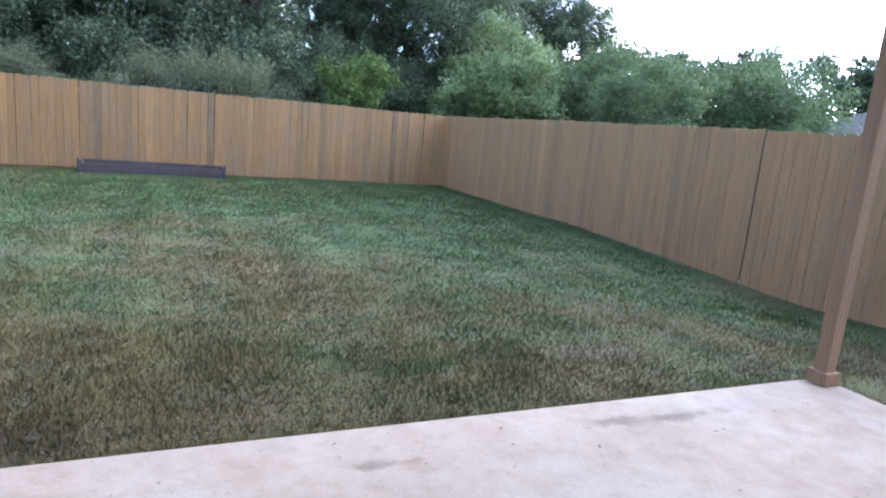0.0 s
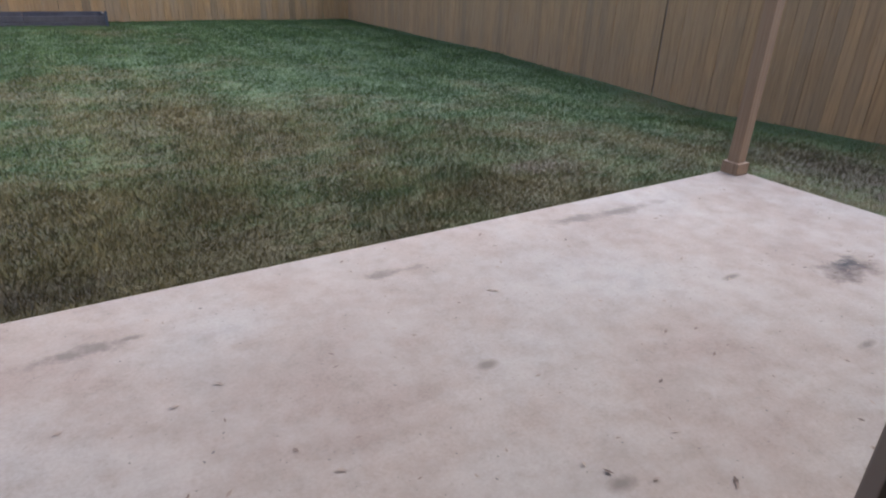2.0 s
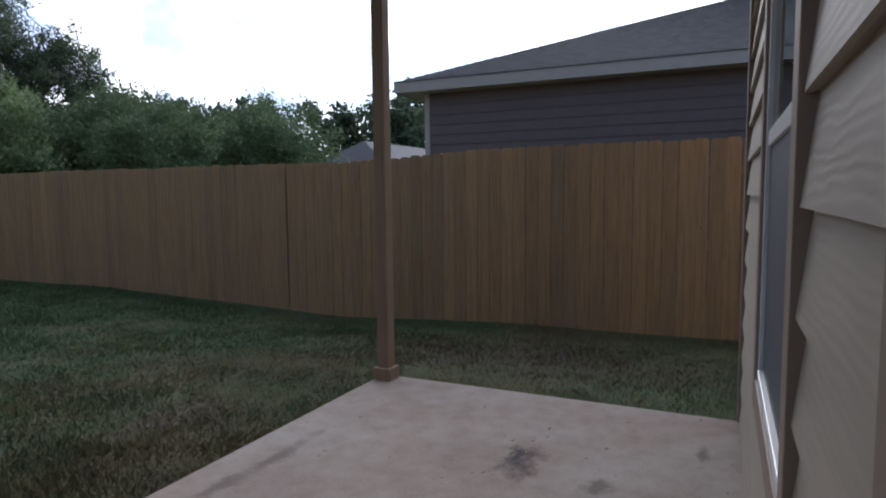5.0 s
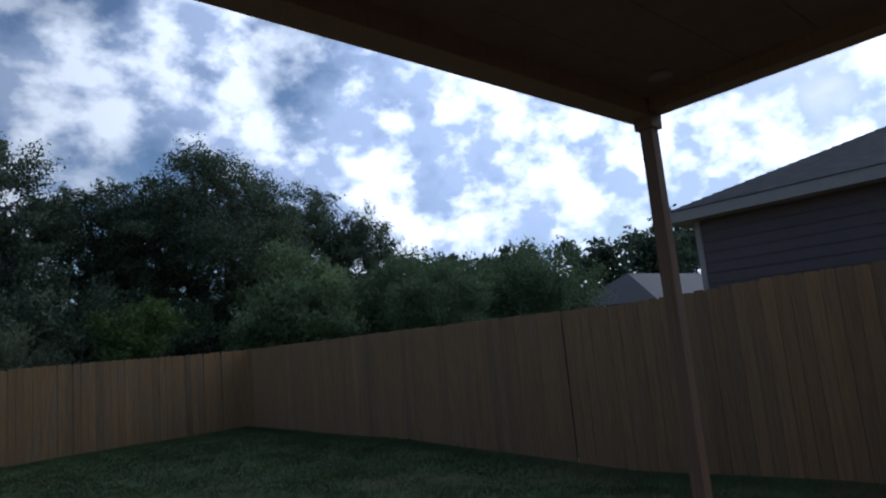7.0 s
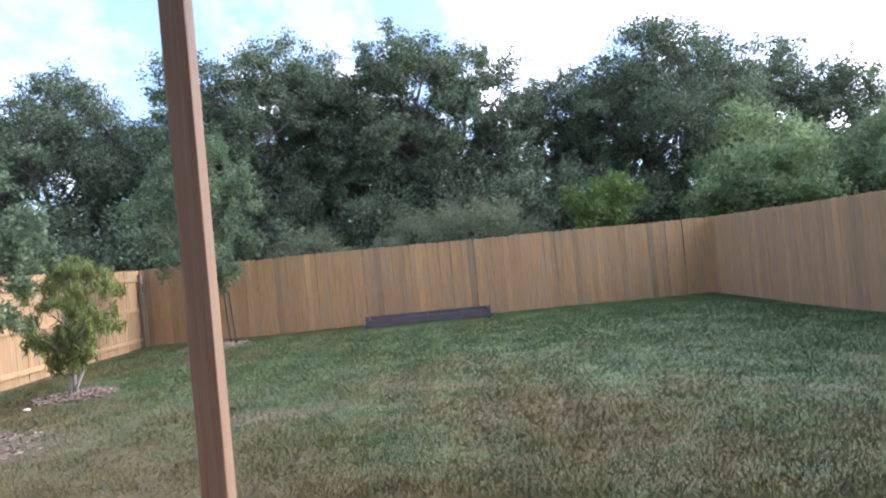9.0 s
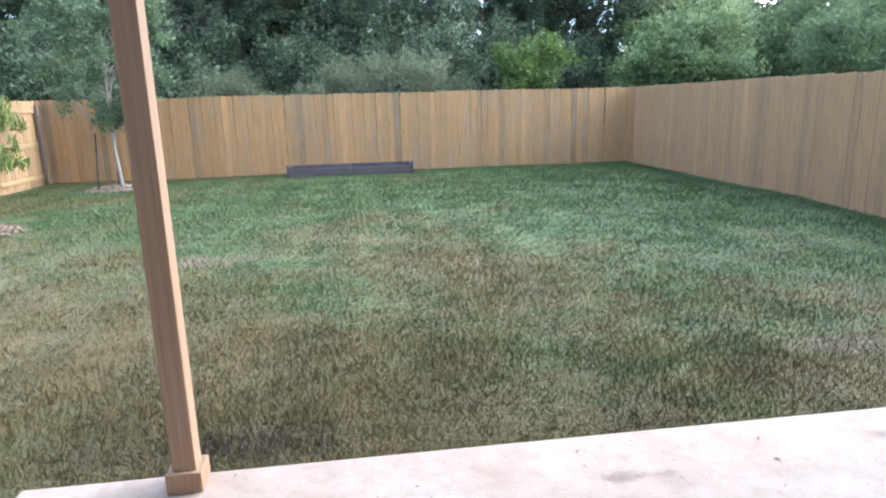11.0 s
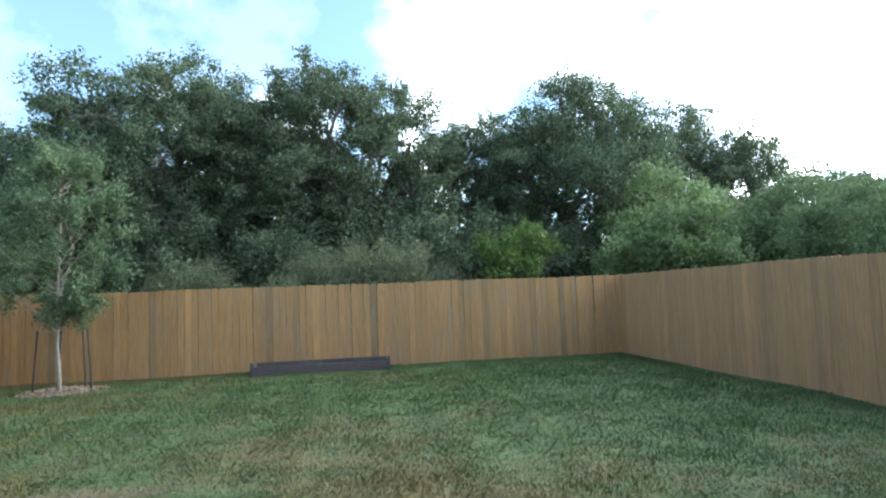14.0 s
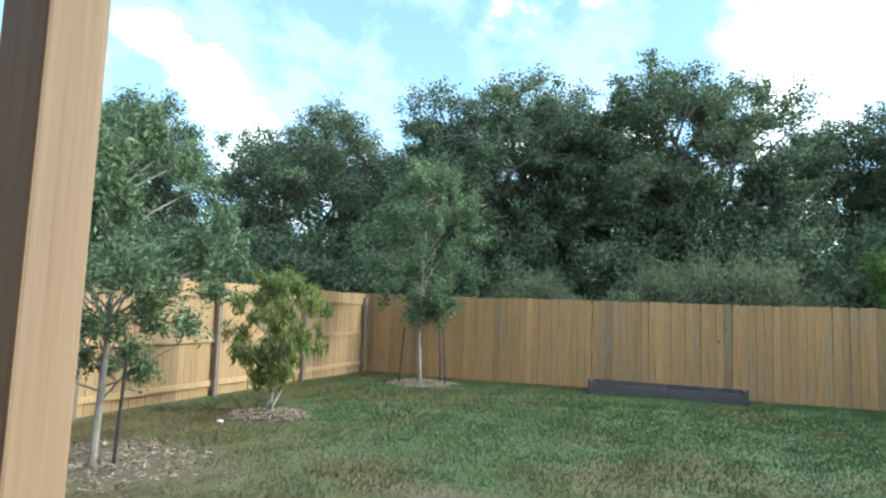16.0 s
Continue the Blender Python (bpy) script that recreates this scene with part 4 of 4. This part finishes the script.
OAK = "broad dark green live oak behind the fence"
GROUP = "oaks behind the fence"
oak_a = oak(OAK, (-9.4, 22.0, GROUND_Z), 9.3, 4.0, 1, 115000, 25, GROUP)
oak_b = oak(OAK, (-3.6, 22.3, GROUND_Z), 9.2, 3.7, 2, 105000, 21, GROUP)
oak_c = oak(OAK, (5.0, 24.5, GROUND_Z), 9.5, 4.3, 4, 130000, 30, GROUP)


def again(ob, x, y, turn, size):
    return copy_thing(ob, pose(x, y, GROUND_Z, 0, 0, turn) @ Matrix.Scale(size, 4))


for ob, x, y, turn, size in ((oak_c, -17.0, 22.0, 70, 0.92), (oak_b, -23.5, 19.0, 140, 0.98), (oak_a, -6.6, 23.0, 200, 0.88),
                             (oak_b, 1.0, 25.0, 50, 0.86), (oak_a, -13.0, 25.5, 95, 0.86), (oak_c, 12.2, 27.5, 200, 0.95), (oak_b, -28.0, 15.0, 20, 0.95),
                             (oak_b, -32.0, 24.0, 220, 1.0)):
    again(ob, x, y, turn, size)

scrub_a = tree("scrub_tree", "dense dark green understorey shrub behind the fence", "shrub", (-12.0, 19.0, GROUND_Z), 3.9, 2.4, 0.4, 0.10, 26000, 0.11, M_bark, M_leaf_oak, 8, 34, "understorey shrubs", 0.9, clump_r=0.3, low=0.0)
for x, y, turn, size in ((-15.5, 18.6, 30, 1.0), (-8.6, 19.6, 100, 0.95), (-5.2, 20.0, 160, 0.95), (-2.2, 19.8, 220, 1.05), (1.2, 20.8, 280, 1.0), (3.0, 21.4, 330, 0.9), (-19.5, 17.5, 80, 1.05), (9.0, 22.0, 140, 1.1), (6.2, 22.6, 60, 0.9), (4.6, 22.0, 240, 0.85), (-13.5, 12.0, 10, 0.7), (-15.0, 8.0, 200, 0.8)):
    again(scrub_a, x, y, turn, size)

mesq = tree("mesquite_tree", "rounded bright green mesquite behind the fence corner", "tree", (6.0, 19.2, GROUND_Z), 5.2, 2.55, 0.9, 0.12, 30000, 0.14, M_bark, M_leaf_bright, 12, 40, "mesquites behind the fence", 0.8, 0.5, 0.4, clump_r=0.27)
thicket = tree("thicket_tree", "mid-green spreading shrub beyond the side fence", "shrub", (10.6, 19.2, GROUND_Z), 4.8, 2.6, 0.7, 0.10, 26000, 0.13, M_bark, M_leaf_mid, 14, 36, "shrubs beyond the side fence", 0.8, 0.3, 0.4, clump_r=0.27)
for x, y, turn, size in ((12.8, 17.0, 130, 0.9), (9.4, 15.2, 210, 0.8), (15.0, 17.0, 300, 0.95), (13.2, 21.5, 20, 1.1), (18.0, 18.5, 90, 1.1)):
    again(thicket, x, y, turn, size)
tree("small_tree", "small yellow-green tree rising over the fence", "tree", (0.9, 17.4, GROUND_Z), 3.6, 1.25, 0.5, 0.06, 5000, 0.12, M_bark, M_leaf_yellow, 15, 18, "", 0.9, clump_r=0.3)
brush = tree("brush", "feathery grey-green brush just over the fence", "shrub", (-2.6, 16.9, GROUND_Z), 2.9, 1.6, 0.2, 0.04, 17000, 0.17, M_bark, M_leaf_grey, 17, 24, "brush along the fence", 1.0, -0.6, 0.12, clump_r=0.33, low=0.0)
for x, y, turn, size in ((-4.4, 16.9, 80, 0.93), (-6.9, 17.0, 190, 0.86), (-3.4, 17.6, 250, 1.0)):
    again(brush, x, y, turn, size)
far_tree = tree("far_tree", "distant dark green tree on the skyline", "tree", (44, 44, GROUND_Z), 11.5, 4.8, 1.5, 0.3, 6000, 0.5, M_bark, M_leaf_oak, 21, 30, "distant trees", 0.8, clump_r=0.27)
for x, y, turn, size in ((38, 47, 60, 0.95), (50, 38, 120, 1.0), (55, 31, 200, 1.1), (32, 50, 260, 0.85), (60, 26, 20, 1.1), (27, 44, 310, 0.7), (48, 30, 70, 0.95)):
    again(far_tree, x, y, turn, size)


def far_woods():
    """The belt of woodland behind everything, too far to tell single trees apart."""
    rng = np.random.default_rng(77)
    cen, rad = [], []
    for k in range(330):
        a = rng.uniform(-75, 62)
        d = rng.uniform(42, 60) if a < 25 else rng.uniform(62, 80)
        x, y = -4 + d * math.sin(radians(a)), d * math.cos(radians(a))
        r = rng.uniform(1.6, 3.0)
        cen.append((x, y, rng.uniform(0.5, 4.6 if a < 25 else 4.0)))
        rad.append((r * 1.3, r * 1.3, r * 0.8))
    v, f = leaf_cloud(rng, cen, rad, 42000, 0.75, 0.6)
    tagged(new("woods", mesh_arrays("woods", v, f, M_leaf_oak)), "distant belt of dark green woodland", "woods", kind="stuff")


far_woods()


# young trees in the lawn
def mulch_ring(x, y, r, seed, n=900):
    rng = np.random.default_rng(seed)
    a, q = rng.uniform(0, 2 * np.pi, n), r * np.sqrt(rng.random(n)) * rng.uniform(0.8, 1.1, n)
    px, py = x + np.cos(a) * q, y + np.sin(a) * q
    z = ground_height(px, py) + 0.012 + 0.05 * np.clip(1 - q / r, 0, 1) + rng.uniform(0, 0.02, n)
    u = rng.normal(size=(n, 3)) * (1, 1, 0.3)
    u /= np.linalg.norm(u, axis=1, keepdims=True)
    w = np.cross(u, rng.normal(size=(n, 3)) * 0.3 + (0, 0, 1))
    w /= np.linalg.norm(w, axis=1, keepdims=True)
    s = rng.uniform(0.010, 0.034, (n, 1))
    p = np.stack([px, py, z], 1)
    v = np.stack([p - u * s, p + w * s * 0.4, p + u * s, p - w * s * 0.4], 1).reshape(-1, 3)
    ob = new("mulch", mesh_arrays("mulch", v, np.arange(4 * n).reshape(-1, 4), M_mulch))
    tagged(ob, "ring of brown wood-chip mulch round a young tree", "mulch", kind="stuff")


def stake(x, y, h, tilt):
    bm = bmesh.new()
    tube(bm, (0, 0, -0.1), (0, 0, h), 0.016, 0.016, 6)
    box(bm, (-0.02, -0.003, 0.0), (0.02, 0.003, 0.12))
    ob = part("tree_stake", bm, M_stake)
    ob.matrix_world = pose(x, y, float(ground_height(np.float64(x), np.float64(y))), 0, tilt, 0)
    tagged(ob, "thin dark steel stake beside a young tree", "stake", "tree stakes")


young_tree("young_oak", "young oak with a pale staked trunk near the fence", (-8.85, 13.85, GROUND_Z), 4.55, 1.15, 1.45, 0.45, 25000, 0.08, M_leaf_young, 31, 125, 0.34, 0.0, 0.042)
young_tree("young_oak", "young oak with drooping leafy crown in bare earth", (-8.85, 6.15, GROUND_Z), 3.35, 0.6, 1.2, 0.48, 26000, 0.065, M_leaf_young, 33, 90, 0.36, 0.5, 0.04)
peach = young_tree("peach_sapling", "bushy yellow-green sapling with several thin stems", (-9.12, 9.15, GROUND_Z), 1.95, 0.42, 0.78, 0.6, 6500, 0.15, M_leaf_peach, 35, 110, 0.13, 1.5, 0.03)
prng_ = random.Random(6)
for k in range(3):
    bm = bmesh.new()
    gnarled(bm, prng_, (0.05 * math.cos(2.1 * k), 0.05 * math.sin(2.1 * k), -0.1), (0.13 * math.cos(2.1 * k + 0.6), 0.13 * math.sin(2.1 * k + 0.6), 1.15), 0.024, 0.010, 6, 0.15, 7, 0.05)
    part("stem", bm, M_bark_pale, peach, "pale twisted side stem")
for k, ((mx, my, mr), chips) in enumerate(zip(MULCH, (2600, 2400, 1700))):
    mulch_ring(mx, my, mr, k + 1, chips)
stake(-9.30, 13.80, 1.15, 4)
stake(-8.33, 13.92, 1.15, -4)
stake(-9.10, 14.35, 1.15, 3)
stake(-8.58, 14.30, 1.15, -3)
stake(-8.60, 6.15, 1.0, 3)


# ---- neighbour's house over the right fence ----
def build_neighbour():
    h = empty("neighbour_house", (11, -1, GROUND_Z))
    tagged(h, "neighbouring grey-brown house with a shingled hip roof", "house", kind="structure")

    def p(name, bm, mat, label=""):
        ob = part(name, bm, mat, None, label)
        ob.parent = h
        ob.matrix_parent_inverse = Matrix.Translation((-11, 1, -GROUND_Z))
        return ob
    x0, x1, y0, y1, e = 6.5, 20.5, -18.0, 5.95, 3.17
    walls = p("wall", box(bmesh.new(), (x0 + 0.42, y0 + 0.4, GROUND_Z), (x1 - 0.4, y1 - 0.42, e)), M_neigh)
    z = 0.2
    while z < e - 0.05:
        bm = bmesh.new()
        box(bm, (x0 + 0.40, y0 + 0.45, z), (x0 + 0.419, y1 - 0.5, z + 0.012))
        ob = p("siding_lap", bm, M_neigh)
        z += 0.18
    p("corner_board", box(bmesh.new(), (x0 + 0.39, y1 - 0.5, GROUND_Z), (x0 + 0.5, y1 - 0.40, e)), M_fascia, "pale corner board")
    bm = bmesh.new()
    half = (x1 - x0) / 2
    top = e + 0.12 + half * 0.40
    c = [bm.verts.new(q) for q in ((x0, y0, e + 0.12), (x1, y0, e + 0.12), (x1, y1, e + 0.12), (x0, y1, e + 0.12), ((x0 + x1) / 2, y0 + half, top), ((x0 + x1) / 2, y1 - half, top))]
    for f in ((0, 1, 4), (1, 2, 5, 4), (2, 3, 5), (3, 0, 4, 5), (3, 2, 1, 0)):
        bm.faces.new([c[i] for i in f])
    p("roof", bm, M_shingle, "grey asphalt shingle roof")
    # courses of shingles on the two slopes that face the garden
    rise = top - e - 0.12
    for side in ("west", "north"):
        bm = bmesh.new()
        rows = 50
        for k in range(rows):
            a, b = k / rows, (k + 1.12) / rows
            quad = []
            for f, lift in ((a, 0.022), (b, 0.006)):
                d, z = f * half, e + 0.12 + f * rise + lift
                quad.append([(x0 + d - 0.03, y0 + d, z), (x0 + d - 0.03, y1 - d, z)] if side == "west" else [(x1 - d, y1 - d + 0.03, z), (x0 + d, y1 - d + 0.03, z)])
            lo = [bm.verts.new(c) for c in quad[0]]
            hi = [bm.verts.new(c) for c in quad[1]]
            butt = [bm.verts.new((c[0], c[1], c[2] - 0.02)) for c in quad[0]]
            bm.faces.new((lo[0], hi[0], hi[1], lo[1]))
            bm.faces.new((butt[0], lo[0], lo[1], butt[1]))
        bmesh.ops.recalc_face_normals(bm, faces=bm.faces)
        p("shingle_courses", bm, M_shingle)
    p("fascia", box(bmesh.new(), (x0 - 0.02, y0, e - 0.06), (x0 + 0.02, y1 + 0.02, e + 0.15)), M_fascia)
    p("fascia", box(bmesh.new(), (x0 + 0.021, y1 - 0.02, e - 0.06), (x1, y1 + 0.02, e + 0.15)), M_fascia)
    p("soffit", box(bmesh.new(), (x0 + 0.021, y0, e - 0.05), (x1 - 0.02, y1 - 0.021, e - 0.02)), M_fascia)

    f = empty("far_house", (26, 18, GROUND_Z))
    tagged(f, "distant house with a pale grey roof", "house", kind="structure")
    bm = box(bmesh.new(), (24.5, 16.8, GROUND_Z), (39, 21.8, 2.5))
    ob = part("wall", bm, M_neigh)
    ob.parent, ob.matrix_parent_inverse = f, Matrix.Translation((-26, -18, -GROUND_Z))
    bm = bmesh.new()
    c = [bm.verts.new(q) for q in ((24, 16.3, 2.5), (39.5, 16.3, 2.5), (39.5, 22.3, 2.5), (24, 22.3, 2.5), (26.5, 19.3, 4.2), (37, 19.3, 4.2))]
    for q in ((0, 1, 5, 4), (1, 2, 5), (2, 3, 4, 5), (3, 0, 4), (3, 2, 1, 0)):
        bm.faces.new([c[i] for i in q])
    ob = part("roof", bm, M_far_roof, f)
    ob.matrix_parent_inverse = Matrix.Translation((-26, -18, -GROUND_Z))


build_neighbour()


bm = bmesh.new()
bmesh.ops.create_icosphere(bm, subdivisions=2, radius=0.035, matrix=Matrix.Diagonal((1.3, 0.9, 0.6, 1)))
stone = part("stone", bm, M_white)
stone.location = (-9.26, 8.33, GROUND_Z + 0.03)
tagged(stone, "small white stone lying in the grass", "stone")


# ---- litter on the slab ----
def build_litter():
    rng = np.random.default_rng(9)
    n = 260
    px, py = rng.uniform(-4.6, 0.0, n), rng.uniform(0.05, 2.4, n)
    k = 45
    px[:k], py[:k] = rng.normal(-0.75, 0.13, k), rng.normal(1.12, 0.08, k)
    p = np.stack([px, py, np.full(n, 0.004)], 1)
    a = rng.uniform(0, 2 * np.pi, n)
    u = np.stack([np.cos(a), np.sin(a), rng.uniform(-0.1, 0.25, n)], 1)
    w = np.stack([-np.sin(a), np.cos(a), rng.uniform(0, 0.3, n)], 1)
    s = rng.uniform(0.004, 0.019, (n, 1))
    v = np.stack([p - u * s, p + w * s * 0.35, p + u * s, p - w * s * 0.35], 1).reshape(-1, 3)
    v[:, 2] = np.maximum(v[:, 2], 0.002)
    ob = new("leaf_litter", mesh_arrays("leaf_litter", v, np.arange(4 * n).reshape(-1, 4), M_mulch))
    tagged(ob, "scattered dry leaf bits on the concrete", "leaf litter", kind="stuff")


build_litter()


# ---- the house stands a little off square to the lot ----
TURN = Matrix.Translation((-4.0, WALL_Y, 0)) @ Matrix.Rotation(radians(1.25), 4, "Z") @ Matrix.Translation((4.0, -WALL_Y, 0))
bpy.context.view_layer.update()
for ob in list(bpy.data.objects):
    if ob.parent is None and ob.name in ("house", "window_1", "door_frame", "door_1"):
        ob.matrix_world = TURN @ ob.matrix_world
